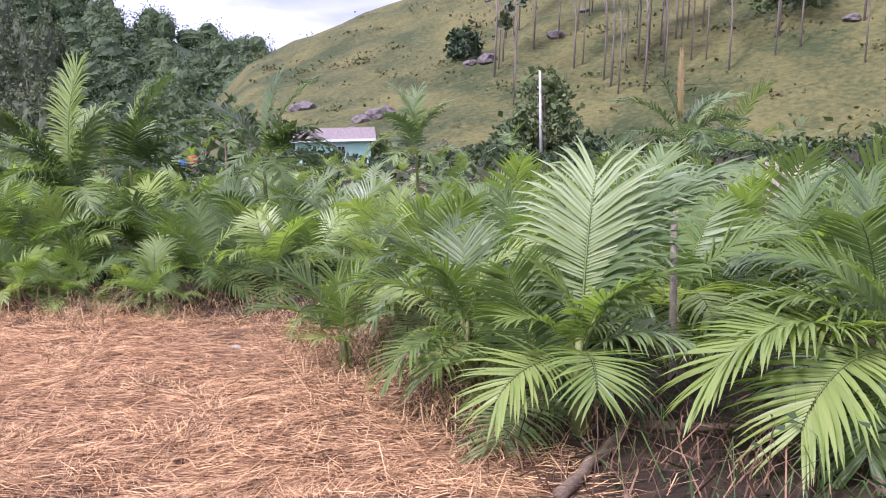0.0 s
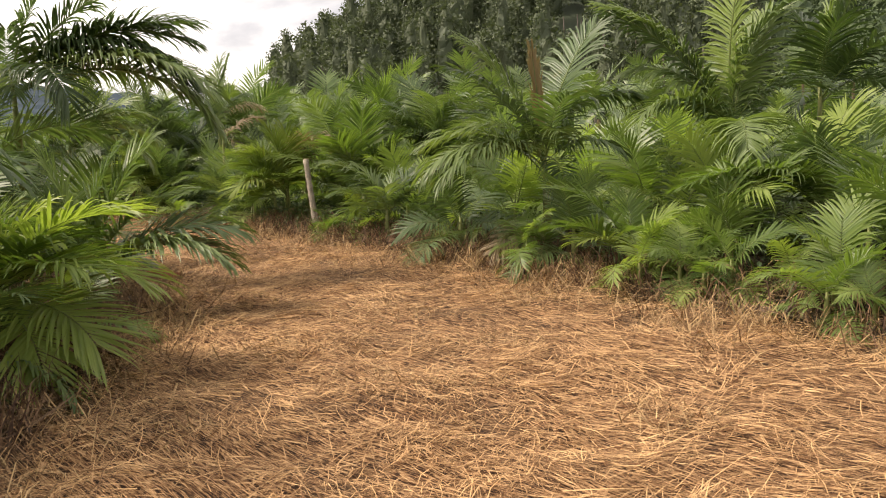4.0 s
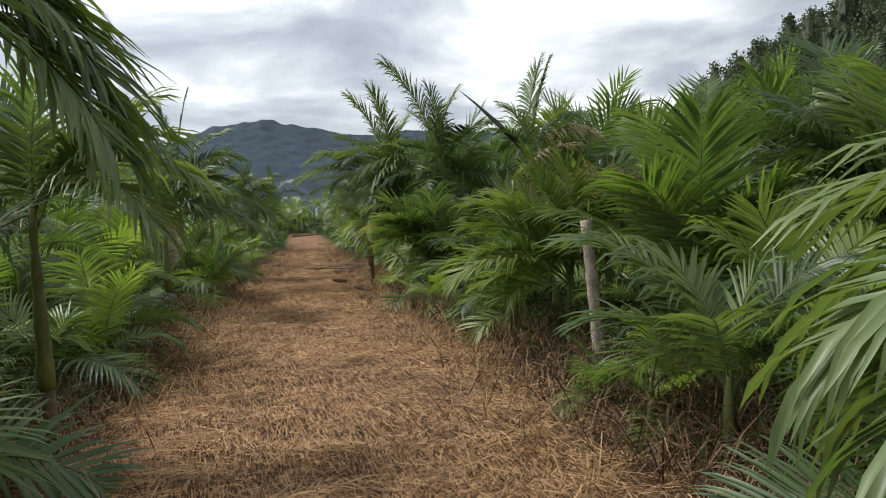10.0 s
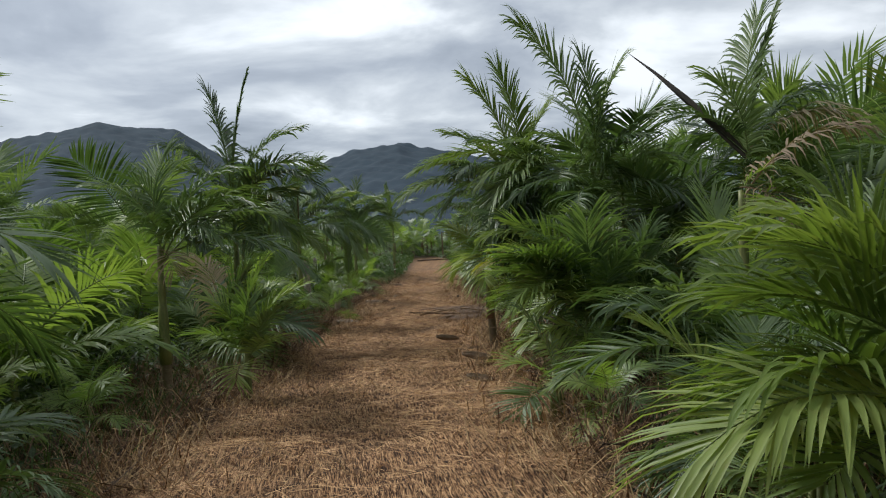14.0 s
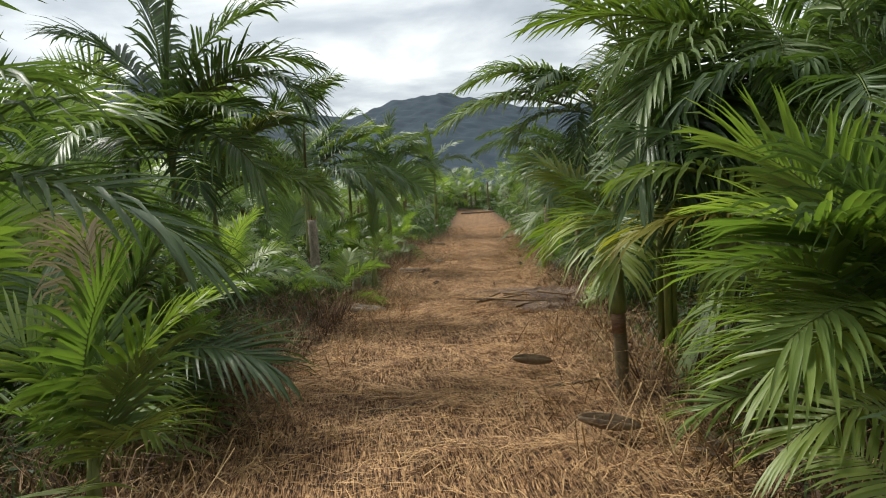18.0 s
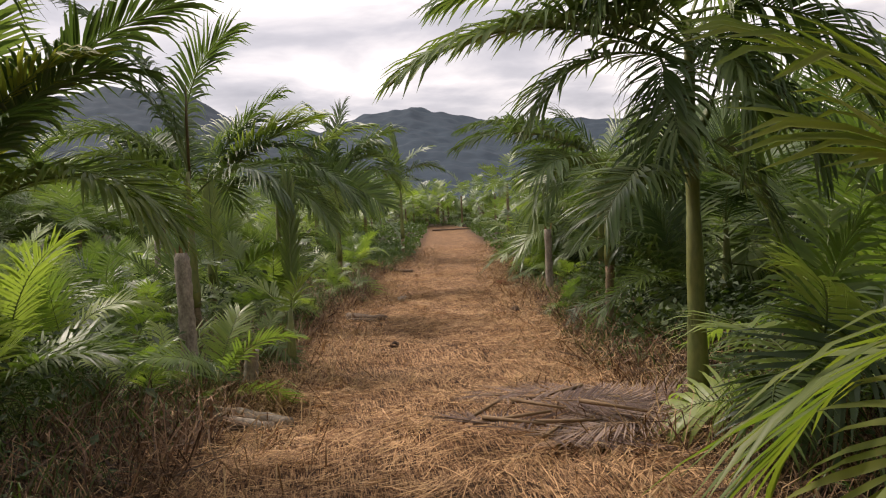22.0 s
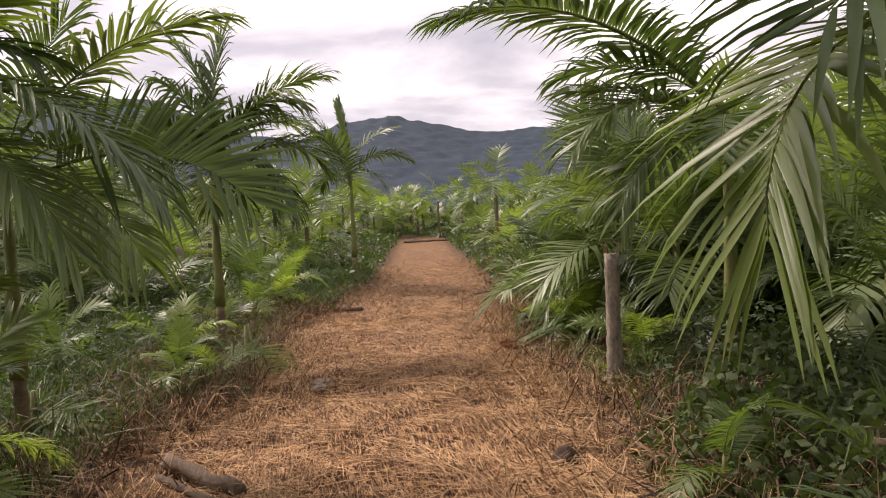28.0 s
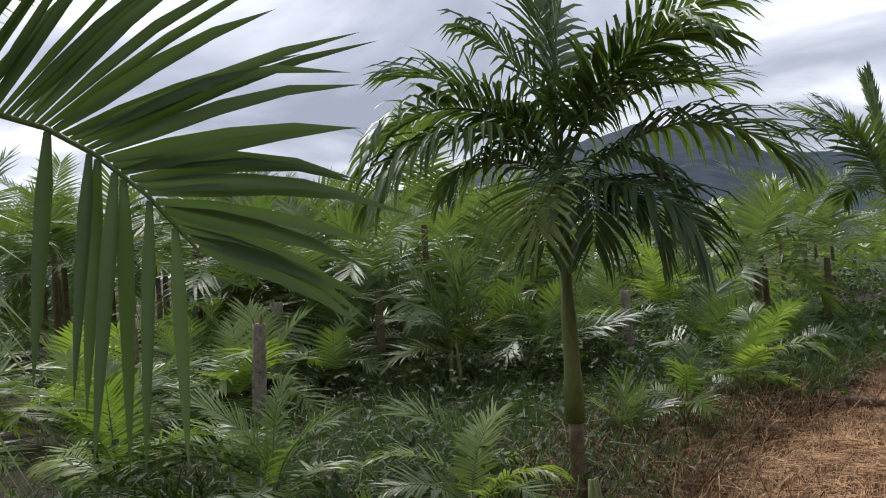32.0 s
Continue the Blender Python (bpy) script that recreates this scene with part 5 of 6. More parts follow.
# rows of planted palms on both sides of the way
r = random.Random(11)
u, v = Vector((-0.990, 0.140)), Vector((0.140, 0.990))
rows, THICKET = [], []
for i in range(-12, 70):
    for j in range(-26, 34):
        p = Vector((0, 9)) + u * (i * 1.15 + r.uniform(-0.4, 0.4)) + v * (j * 1.05 + r.uniform(-0.3, 0.3))
        rows.append((p.x, p.y, r.random(), r.random(), r.random()))
R5 = np.array(rows)
D5 = edge_distance(R5[:, 0], R5[:, 1])
for (x, y, a, b5, c), d in zip(rows, D5):
    if d < 0.55 or any((x - q) ** 2 + (y - w) ** 2 < t * t for q, w, t in TAKEN) or y < -3 or x > 9:
        continue
    reach = min(math.hypot(x - q, y - w) for q, w in cams[::2])
    north = y > 0.14 * -x + 9.6 or x > -0.5
    first = x > -9
    if reach < 1.3 or reach > 13 or (not north and first and reach > 6) or x > 5:
        continue
    if a < (0.1 if x < -29 and not north else 0.12):
        continue
    if north and first:
        tall, s = False, (0.66 if y < 14.5 else 0.5) + 0.26 * c
    elif north:
        tall, s = b5 < (0.45 if x < -21 and d > 0.9 else 0.2 if x < -17 else 0.06), (0.62 if x > -17 else 0.75) + 0.4 * c
    elif x > -29:
        tall, s = b5 < (0.34 if d > 1.2 else 0.1), 0.68 + 0.4 * c
    else:
        tall, s = False, 0.42 + 0.28 * c
    if d < 1.3:
        s *= 0.75
    crown = (0.9 + 0.9 * c) if tall else 0.25 + 0.2 * c
    if (d < 4.2 and reach < 6.5) or (d < 2.2 and reach < 12):
        palm(x, y, crown, s, 10 if tall else 8, LEAF if (tall or b5 < (0.3 if first or not north else 0.5)) else LEAF_YOUNG, fine=2 if reach < 2.2 else 1 if reach < 6 else 0, high=5 if tall else 4, stem=0.055 if tall else 0.035)
    else:
        THICKET.append((x, y, crown if tall else 0.15, s, 0 if b5 < 0.55 else 1, 0))


# seedlings along the edge of the way
q = random.Random(37)
done = 0
while done < 60:
    x, y = q.uniform(-44, 2), q.uniform(4, 18)
    d = float(edge_distance(np.array([x]), np.array([y]))[0])
    reach = min(math.hypot(x - a, y - b) for a, b in cams)
    if 0.3 < d < 1.2 and 0.9 < reach < 6 and not any((x - a) ** 2 + (y - b) ** 2 < max(0.2, c * c * 0.7) for a, b, c in TAKEN):
        palm(x, y, 0.2, q.uniform(0.32, 0.5), q.randint(4, 6), LEAF_YOUNG, fine=1, stem=0.022, low=1, high=4, label="small light green palm seedling at the edge of the way", group="palm seedlings")
        done += 1


# the crowd of palms behind, joined
THICKET_POSES = ((78, 45), (60, 80), (46, 92), (34, 95), (15, 80), (-2, 66), (52, 88))


def crown_arrays(seed, pairs, leaves, segs, width):
    b, rr, a = Bag(), random.Random(seed), 0.0
    for i in range(leaves):
        rise, bend = THICKET_POSES[i % 7]
        frond(b, seed * 31 + i, 1.55 * rr.uniform(0.85, 1.1), rise + rr.uniform(-6, 6), bend, pairs, 0.68, width, segs, 0, 0.9, 0.18, 0, (0, 0, 0.35 - 0.3 * i / leaves), a)
        a += 2.4
    return np.array([tuple(p) for p in b.v]), b.f, b.m


NEARER = [crown_arrays(k, 19, 9, 2, 0.055) for k in range(4)]
FARTHER = [crown_arrays(k + 9, 10, 7, 2, 0.10) for k in range(3)]
r = random.Random(23)
far = 0
for k in range(12000):
    x, y = r.uniform(-88, 14), r.uniform(-20, 50)
    q = r.random()
    reach = min(math.hypot(x - a, y - b) for a, b in cams[::4])
    d = float(edge_distance(np.array([x]), np.array([y]))[0])
    if reach < 13 or (d < 0.9 and x > -73) or far > 640 or (q > 22 / reach and not (x < -66 and abs(y - 20) < 9)) or (x > -8 and y < 8) or reach > 56:
        continue
    north = y > 0.14 * -x + 9.6
    tall = r.random() < (0.08 if x > -13 and y > 16 else 0.3 if north or x > -40 else 0.5)
    h = (1.0 + 1.1 * r.random()) * (0.75 if x > -6 else 1) if tall else 0.15
    h = h * 0.95 if x < -38 and not north else h
    THICKET.append((x, y, h, (0.75 + 0.3 * r.random()) if tall else (0.45 if x > -13 else 0.6) + 0.3 * r.random(), 0 if tall or r.random() < (0.35 if x > -13 else 0.6) else 1, 1 if reach > 21 else 0))
    far += 1
for k in range(130):
    x, y = r.uniform(-66, -42), r.uniform(-10, 11)
    if edge_distance(np.array([x]), np.array([y]))[0] > 1.5:
        THICKET.append((x, y, r.uniform(1.6, 2.4) if y < 4 else r.uniform(0.7, 1.3), r.uniform(0.8, 1.1), 0, 0 if x > -54 else 1))
for k in range(70):
    THICKET.append((r.uniform(-88, -75.5), r.uniform(10, 30), r.choice((0.15, 0.15, 0.7, 1.4)), r.uniform(0.7, 1.1), k % 2, 1))
VV, FF, MM, base = [], [], [], 0
for x, y, h, s, tone, lod in THICKET:
    v, f, m = (FARTHER if lod else NEARER)[r.randrange(3)]
    w, z = r.uniform(0, 6.283), gz(x, y)
    c5, s5 = math.cos(w) * s, math.sin(w) * s
    VV.append(np.stack([v[:, 0] * c5 - v[:, 1] * s5 + x, v[:, 0] * s5 + v[:, 1] * c5 + y, v[:, 2] * s + z + h], 1))
    FF += [tuple(q + base for q in t) for t in f]
    MM += [tone if q == 0 else 2 for q in m]
    base += len(v)
    if h > 0.5:
        b = Bag()
        tube(b, [(x, y, z - 0.1), (x, y, z + h * 0.5), (x, y, z + h + 0.1)], [0.075, 0.06, 0.05], 6)
        VV.append(np.array([tuple(p) for p in b.v]))
        FF += [tuple(q + base for q in t) for t in b.f]
        MM += [3] * len(b.f)
        base += len(b.v)
me = bpy.data.meshes.new("palm_thicket")
me.from_pydata(np.concatenate(VV).tolist(), [], FF)
for mat in (LEAF, LEAF_YOUNG, RACHIS, TRUNK):
    me.materials.append(mat)
me.polygons.foreach_set("material_index", MM)
me.update()
tagged(new("palm_thicket", me), "dense crowd of green palms filling the plantation behind", "palms", kind="stuff")

# fuller palms behind the cut stem on the north side
for x, y, c, s, n, a in ((-37.2, 16.95, 1.3, 0.95, 12, 20), (-36.1, 16.75, 1.1, 0.9, 11, 75), (-38.7, 17.4, 1.4, 0.95, 12, 130)):
    palm(x, y, c, s, n, turn=a, stem=0.055, fine=1)


# ---- house, pole and trees on the hill ----
def boxed(bag, lo, hi, slot=0):
    x0, y0, z0 = lo
    x1, y1, z1 = hi
    v = [(x0, y0, z0), (x1, y0, z0), (x1, y1, z0), (x0, y1, z0), (x0, y0, z1), (x1, y0, z1), (x1, y1, z1), (x0, y1, z1)]
    bag.add(v, [(0, 3, 2, 1), (4, 5, 6, 7), (0, 1, 5, 4), (1, 2, 6, 5), (2, 3, 7, 6), (3, 0, 4, 7)], slot)


def box_mesh(name, mat, *boxes):
    b = Bag()
    for lo, hi in boxes:
        boxed(b, lo, hi)
    return b.mesh(name, mat, smooth=False)


TURQUOISE = plain("turquoise_paint", (0.36, 0.60, 0.48), (0.44, 0.70, 0.57), 1.5, 0.8, 0.1)
ROOF = plain("weathered_roof", (0.12, 0.10, 0.10), (0.26, 0.21, 0.20), 2.0, 0.85, 0.4, (4, 1, 1))
WHITE = plain("white_paint", (0.62, 0.62, 0.60), (0.80, 0.80, 0.78), 3, 0.6, 0.1)
DARK = plain("dark_opening", (0.015, 0.015, 0.018), (0.03, 0.03, 0.035), 3, 0.3, 0.0)
CONCRETE = plain("concrete_pole", (0.36, 0.34, 0.31), (0.56, 0.53, 0.49), 4, 0.85, 0.2)
RED = plain("red_plastic", (0.55, 0.03, 0.06), (0.70, 0.06, 0.10), 3, 0.5, 0.05)
BLUE = plain("blue_plastic", (0.04, 0.10, 0.45), (0.07, 0.16, 0.60), 3, 0.5, 0.05)

hx, hy = -9.2, 74.0
hz = gz(hx, hy)
house = new("house")
house.matrix_basis = pose(hx, hy, hz - 0.5, 0, 0, 6)
tagged(house, "small turquoise house with a low grey roof below the hill", "house")
part("wall", box_mesh("wall", TURQUOISE, ((-3.2, 0, 0), (0.35, 0.15, 2.45)), ((1.05, 0, 0), (3.2, 0.15, 2.45)), ((0.35, 0, 0), (1.05, 0.15, 1.1)), ((0.35, 0, 2.0), (1.05, 0.15, 2.45)),
                      ((-3.2, 0.15, 0), (-3.05, 5, 2.45)), ((3.05, 0.15, 0), (3.2, 5, 2.45)), ((-3.05, 4.85, 0), (3.05, 5, 2.45))), house)
b = Bag()
b.add([(-3.7, -0.6, 2.42), (3.7, -0.6, 2.42), (3.7, 2.5, 3.55), (-3.7, 2.5, 3.55), (-3.7, 5.6, 2.42), (3.7, 5.6, 2.42), (-3.7, -0.6, 2.54), (3.7, -0.6, 2.54), (3.7, 2.5, 3.67), (-3.7, 2.5, 3.67), (-3.7, 5.6, 2.54), (3.7, 5.6, 2.54)],
      [(0, 3, 2, 1), (3, 4, 5, 2), (6, 7, 8, 9), (9, 8, 11, 10), (0, 1, 7, 6), (1, 2, 8, 7), (2, 5, 11, 8), (0, 6, 9, 3), (3, 9, 10, 4), (4, 10, 11, 5)])
part("roof", b.mesh("roof", ROOF, smooth=False), house, "low grey sheet roof")
part("fascia", box_mesh("fascia", WHITE, ((-3.7, -0.68, 2.36), (3.7, -0.62, 2.56))), house, "white eaves board")
win = part("window", box_mesh("window", WHITE, ((0.35, -0.03, 1.1), (0.41, 0.1, 2.0)), ((0.99, -0.03, 1.1), (1.05, 0.1, 2.0)), ((0.41, -0.03, 1.94), (0.99, 0.1, 2.0)), ((0.41, -0.03, 1.1), (0.99, 0.1, 1.16)), ((0.67, -0.02, 1.16), (0.73, 0.08, 1.94))), house, "white-framed window")
part("pane", box_mesh("pane", DARK, ((0.41, 0.06, 1.16), (0.67, 0.075, 1.94))), win)
part("pane", box_mesh("pane", DARK, ((0.73, 0.06, 1.16), (0.99, 0.075, 1.94))), win)

for x, y, mat, h, name, label in ((-16.7, 58, RED, 0.75, "water_barrel", "upright red plastic barrel beside the house"), (-17.2, 57.6, BLUE, 0.5, "water_barrel", "blue plastic barrel beside the house")):
    b = Bag()
    tube(b, [(0, 0, 0), (0, 0, h * 0.08), (0, 0, h * 0.35), (0, 0, h * 0.65), (0, 0, h * 0.92), (0, 0, h)], [0.26, 0.30, 0.32, 0.32, 0.30, 0.26], 14)
    ob = tagged(new(name, b.mesh(name, mat)), label, "barrel")
    ob.matrix_basis = pose(x, y, gz(x, y) + 0.05)

px, py = 9.0, 77.0
pole = new("utility_pole")
pole.matrix_basis = pose(px, py, gz(px, py) - 0.2)
tagged(pole, "slim pale concrete utility pole with a lamp bracket", "utility pole")
b = Bag()
tube(b, [(0, 0, 0), (0, 0, 4), (0, 0, 8.0)], [0.16, 0.13, 0.10], 8)
part("mast", b.mesh("mast", CONCRETE), pole)
part("crossarm", box_mesh("crossarm", WOOD, ((-0.7, -0.06, 7.3), (0.7, 0.06, 7.42))), pole)
b = Bag()
tube(b, [(0, -0.1, 6.3), (-0.25, -0.4, 6.5), (-0.3, -0.7, 6.5)], [0.03, 0.03, 0.06], 6)
part("street_light", b.mesh("street_light", WHITE), pole, "small white lamp")
for k, z in ((-0.6, 7.45), (0.6, 7.45), (0.0, 6.0)):
    b = Bag()
    tube(b, [(k + 30 * t, 4 * t, z - 1.6 * 4 * t * (1 - t) + 1.5 * t) for t in np.linspace(0, 1, 12)], [0.012] * 12, 3)
    part("cable", b.mesh("cable", DARK), pole, "thin sagging cable")


def leafy_tree(x, y, z, h, w, n, size, mat, seed, label, name="tree", trunk=0.12, cone=False, crown=0.2):
    rr = np.random.RandomState(seed)
    root = new(name)
    root.matrix_basis = pose(x, y, z)
    tagged(root, label, "tree")
    P = tree_points(rr, n, 0, 0, 0, h, w, crown, cone)
    V, F = clumps(len(P), lambda q, k: P, size, seed)
    part("crown", stuff_mesh("crown", V, F, mat), root)
    b = Bag()
    tube(b, [(0, 0, -0.6), (0.03 * h, 0, h * 0.4), (0, 0.02 * h, h * 0.85)], [trunk, trunk * 0.8, trunk * 0.3], 7)
    for k in range(4):
        a = rr.uniform(0, 6.28)
        tube(b, [(0.02 * h, 0, h * (0.3 + 0.12 * k)), (math.cos(a) * w * 0.6, math.sin(a) * w * 0.6, h * (0.45 + 0.12 * k))], [trunk * 0.4, trunk * 0.1], 5, 0, False)
    part("trunk", b.mesh("trunk", BARK), root)
    return root


leafy_tree(9.6, 80, gz(9.6, 80), 7.6, 3.1, 1500, 0.30, FOREST, 31, "broad dark green tree behind the pole", crown=0.05)
for az, kk, h, w, seed in ((-1.8, 0.42, 4.2, 2.6, 41), (-22.0, 0.33, 5.2, 4.2, 42), (-29.0, 0.5, 4.0, 3.4, 44), (-5.0, 0.06, 4.0, 3.0, 45), (-9.5, 0.03, 3.5, 3.4, 46), (4.5, 0.02, 4.2, 3.6, 47), (12.5, 0.04, 7.0, 5.0, 48), (15.5, 0.05, 9.0, 6.0, 49), (8.8, 0.05, 4.5, 3.2, 50), (-17, 0.0, 3.4, 4.5, 51), (-20.5, 0.01, 3.0, 4.8, 52), (-24, 0.0, 3.6, 5.0, 53), (-27.5, 0.01, 3.2, 4.6, 54), (-31, 0.0, 3.6, 5.0, 55), (-13.5, 0.0, 3.0, 4.2, 56)):
    x, y, z = grass_hill(az, kk)
    leafy_tree(x, y, z - 0.2, h, w, 700, 0.36, FOREST, seed, "rounded dark green bush on the grassy slope", "bush", 0.1, crown=0.0)
rr = random.Random(61)
for k in range(64):
    az, kk = -30 + 27 * rr.random() ** 0.8, rr.uniform(0.2, 0.6)
    x, y, z = grass_hill(az, kk)
    leafy_tree(x, y, z - 0.3, rr.uniform(15, 21), 1.8, 90, 0.5, EUC, 100 + k, "tall thin eucalyptus tree with a bare pale trunk on the hill", "eucalyptus_tree", rr.uniform(0.08, 0.15), True, 0.62)
for k in range(26):
    az, kk = (-28 + 26 * rr.random(), rr.uniform(0.3, 0.75)) if k > 6 else (rr.uniform(2, 10), rr.uniform(0.15, 0.5))
    x, y, z = grass_hill(az, kk)
    b = Bag()
    bm = bmesh.new()
    bmesh.ops.create_icosphere(bm, subdivisions=2, radius=1)
    s = rr.uniform(0.7, 2.0)
    for q in bm.verts:
        q.co = q.co * (s * (1 + 0.45 * noise.noise(q.co * 1.7 + Vector((k * 9, 0, 0)))))
        q.co.z *= 0.55
    me = bpy.data.meshes.new("boulder")
    bm.to_mesh(me)
    bm.free()
    me.materials.append(ROCK)
    ob = tagged(new("boulder", me), "dark weathered boulder lying on the grassy hill", "rock", "hill boulders")
    ob.matrix_basis = pose(x, y, z + 0.1, 0, 0, rr.uniform(0, 360))
# rough scrub over the grassy slope
q = np.random.RandomState(77)
pts = []
for k in range(300):
    x, y, z = grass_hill(q.uniform(-40, 13), q.uniform(0.0, 0.95))
    m = q.randint(8, 46)
    pts.append(np.array([x, y, z + 0.1]) + q.normal(size=(m, 3)) * np.array([1.5, 1.5, 0.28]) * q.uniform(0.5, 1.5))
P = np.concatenate(pts)
half = len(P) // 2
SCRUB_BROWN = leafy("brown_scrub", (0.075, 0.066, 0.026), (0.115, 0.10, 0.038), (0.17, 0.14, 0.05), 0.9, 0.1)
SCRUB_GREEN = leafy("green_scrub", (0.042, 0.058, 0.020), (0.066, 0.085, 0.027), (0.10, 0.12, 0.04), 0.9, 0.1)
for name, piece, mat, label in (("hill_scrub", P[:half], SCRUB_GREEN, "low dark green scrub scattered over the grassy hill"), ("dry_hill_scrub", P[half:], SCRUB_BROWN, "low brown scrub and dry grass scattered over the hill")):
    V, F = clumps(len(piece), lambda u, k: piece, 0.24, 78)
    tagged(new(name, stuff_mesh(name, V, F, mat)), label, "scrub", kind="stuff")
# green growth between the plantation and the foot of the hill
x, y = q.uniform(-40, 60, 13000), q.uniform(34, 80, 13000)
P = np.stack([x, y, ground_z(x, y) + (0.5 + 0.9 * np.sin(x * 0.5) * np.sin(y * 0.4 + x * 0.2) ** 2) * np.sqrt(q.uniform(0.05, 1, 13000))], 1)
V, F = clumps(13000, lambda u, k: P, 0.2, 79)
tagged(new("field_bushes", stuff_mesh("field_bushes", V, F, WEED)), "green bushes filling the field below the hill", "bushes", kind="stuff")
# old boards standing as a fence
fence = new("board_fence")
fx, fy = 5.4, 13.2
fence.matrix_basis = pose(fx, fy, gz(fx, fy), 0, 0, -20)
tagged(fence, "short stretch of grey weathered upright split boards", "fence")
for k in range(10):
    b = Bag()
    q = random.Random(k)
    h = 1.55 + q.uniform(-0.15, 0.12)
    tube(b, [(0, 0, -0.1), (q.uniform(-0.02, 0.02), 0, h * 0.5), (q.uniform(-0.03, 0.03), 0, h)], [0.035, 0.04, 0.03], 5)
    part("board", b.mesh("board", STUMP), fence, "", pose(-0.36 + k * 0.08, q.uniform(-0.02, 0.02), 0))


# ---- loose things on the way ----
def log(x0, y0, x1, y1, radius, seed, label="dead brown palm log lying in the straw", lift=0.0):
    q = random.Random(seed)
    a, c = Vector((x0, y0, gz(x0, y0) + radius * 0.8 + lift)), Vector((x1, y1, gz(x1, y1) + radius * 0.8))
    mid = (a + c) / 2
    b = Bag()
    pts = [a.lerp(c, t) - mid + Vector((q.uniform(-1, 1), q.uniform(-1, 1), q.uniform(-0.3, 0.6))) * radius * 0.35 for t in np.linspace(0, 1, 8)]
    tube(b, pts, [radius * q.uniform(0.85, 1.1) * (1 - 0.25 * i / 7) for i in range(8)], 9)
    me = b.mesh("log", STUMP if "grey" in label else WOOD)
    ob = tagged(new("log" if radius > 0.025 else "stick", me), label, "log" if radius > 0.025 else "stick")
    ob.location = mid
    return ob


log(0.6, 4.45, 1.13, 5.3, 0.045, 1)
log(1.2, 5.3, 1.95, 5.15, 0.035, 2)
log(-27.9, 11.3, -27.5, 11.86, 0.055, 3, "weathered grey palm log lying at the edge of the straw")
log(-27.75, 11.22, -27.4, 11.75, 0.045, 4, "weathered grey palm log lying at the edge of the straw")
log(-33.95, 12.42, -33.1, 12.9, 0.055, 5)
log(-33.7, 12.4, -32.95, 12.8, 0.03, 6)
log(-21.05, 13.36, -20.35, 13.86, 0.055, 7, "pale grey palm log lying under the fronds")
log(-22.6, 11.6, -22.9, 13.3, 0.018, 8, "long dry stick lying across the straw")
log(-40.75, 12.56, -40.6, 13.35, 0.06, 9)
log(-42.0, 13.75, -42.3, 14.2, 0.05, 10)
log(-43.2, 16.2, -43.4, 17.0, 0.03, 11, "thin dry branch lying beside the way")
log(-69.0, 18.0, -68.5, 20.0, 0.06, 12, "dry branch lying across the far end of the way")
log(-4.6, 11.0, -3.4, 10.7, 0.02, 13, "thin dark dead branch under the palms")
log(-5.2, 11.1, -4.0, 10.9, 0.018, 14, "thin dark dead branch under the palms")


def husk(x, y, turn, size, mat, label):
    """A fallen leaf sheath: a curled boat-shaped shell."""
    b = Bag()
    verts, faces = [], []
    for i in range(9):
        t = i / 8
        w = 0.11 * math.sin(math.pi * (0.08 + 0.84 * t)) ** 0.7
        for k in range(7):
            a = math.pi * (k / 6 - 0.5) * 1.25
            verts.append(((t - 0.5) * 0.5, math.sin(a) * w, 0.012 + (1 - math.cos(a)) * w * 0.8 + 0.05 * (t - 0.5) ** 2 * 4))
    for i in range(8):
        for k in range(6):
            faces.append((i * 7 + k, i * 7 + k + 1, i * 7 + k + 8, i * 7 + k + 7))
    b.add(verts, faces)
    ob = tagged(new("leaf_sheath", b.mesh("leaf_sheath", mat)), label, "leaf sheath")
    so = ob.modifiers.new("thickness", "SOLIDIFY")
    so.thickness = 0.008
    ob.matrix_basis = pose(x, y, gz(x, y) + 0.04, 14, 9, turn) @ Matrix.Diagonal((size * 1.3, size * 0.8, size * 1.2, 1))


SHEATH_RED = plain("red_brown_sheath", (0.22, 0.07, 0.04), (0.50, 0.24, 0.15), 6, 0.6, 0.2)
SHEATH_PALE = plain("pale_sheath", (0.12, 0.085, 0.055), (0.34, 0.26, 0.18), 6, 0.6, 0.2)
husk(-10.75, 9.1, 40, 0.6, SHEATH_RED, "fallen red-brown palm leaf sheath lying on the straw")
husk(-23.26, 12.87, 100, 0.5, SHEATH_PALE, "fallen pale brown palm leaf sheath lying on the straw")
husk(-21.5, 12.95, 75, 0.55, SHEATH_PALE, "fallen pale palm leaf sheath at the edge of the straw")
husk(-20.3, 12.75, 60, 0.45, SHEATH_PALE, "fallen pale palm leaf sheath at the edge of the straw")
husk(-37.2, 15.4, 120, 0.6, SHEATH_RED, "fallen red-brown palm leaf sheath lying on the straw")
husk(-31.9, 16.1, 70, 1.3, SHEATH_PALE, "large fallen sheath leaning in the weeds")
CLOD = plain("dark_earth_clod", (0.028, 0.020, 0.015), (0.095, 0.066, 0.048), 12, 0.95, 0.8)
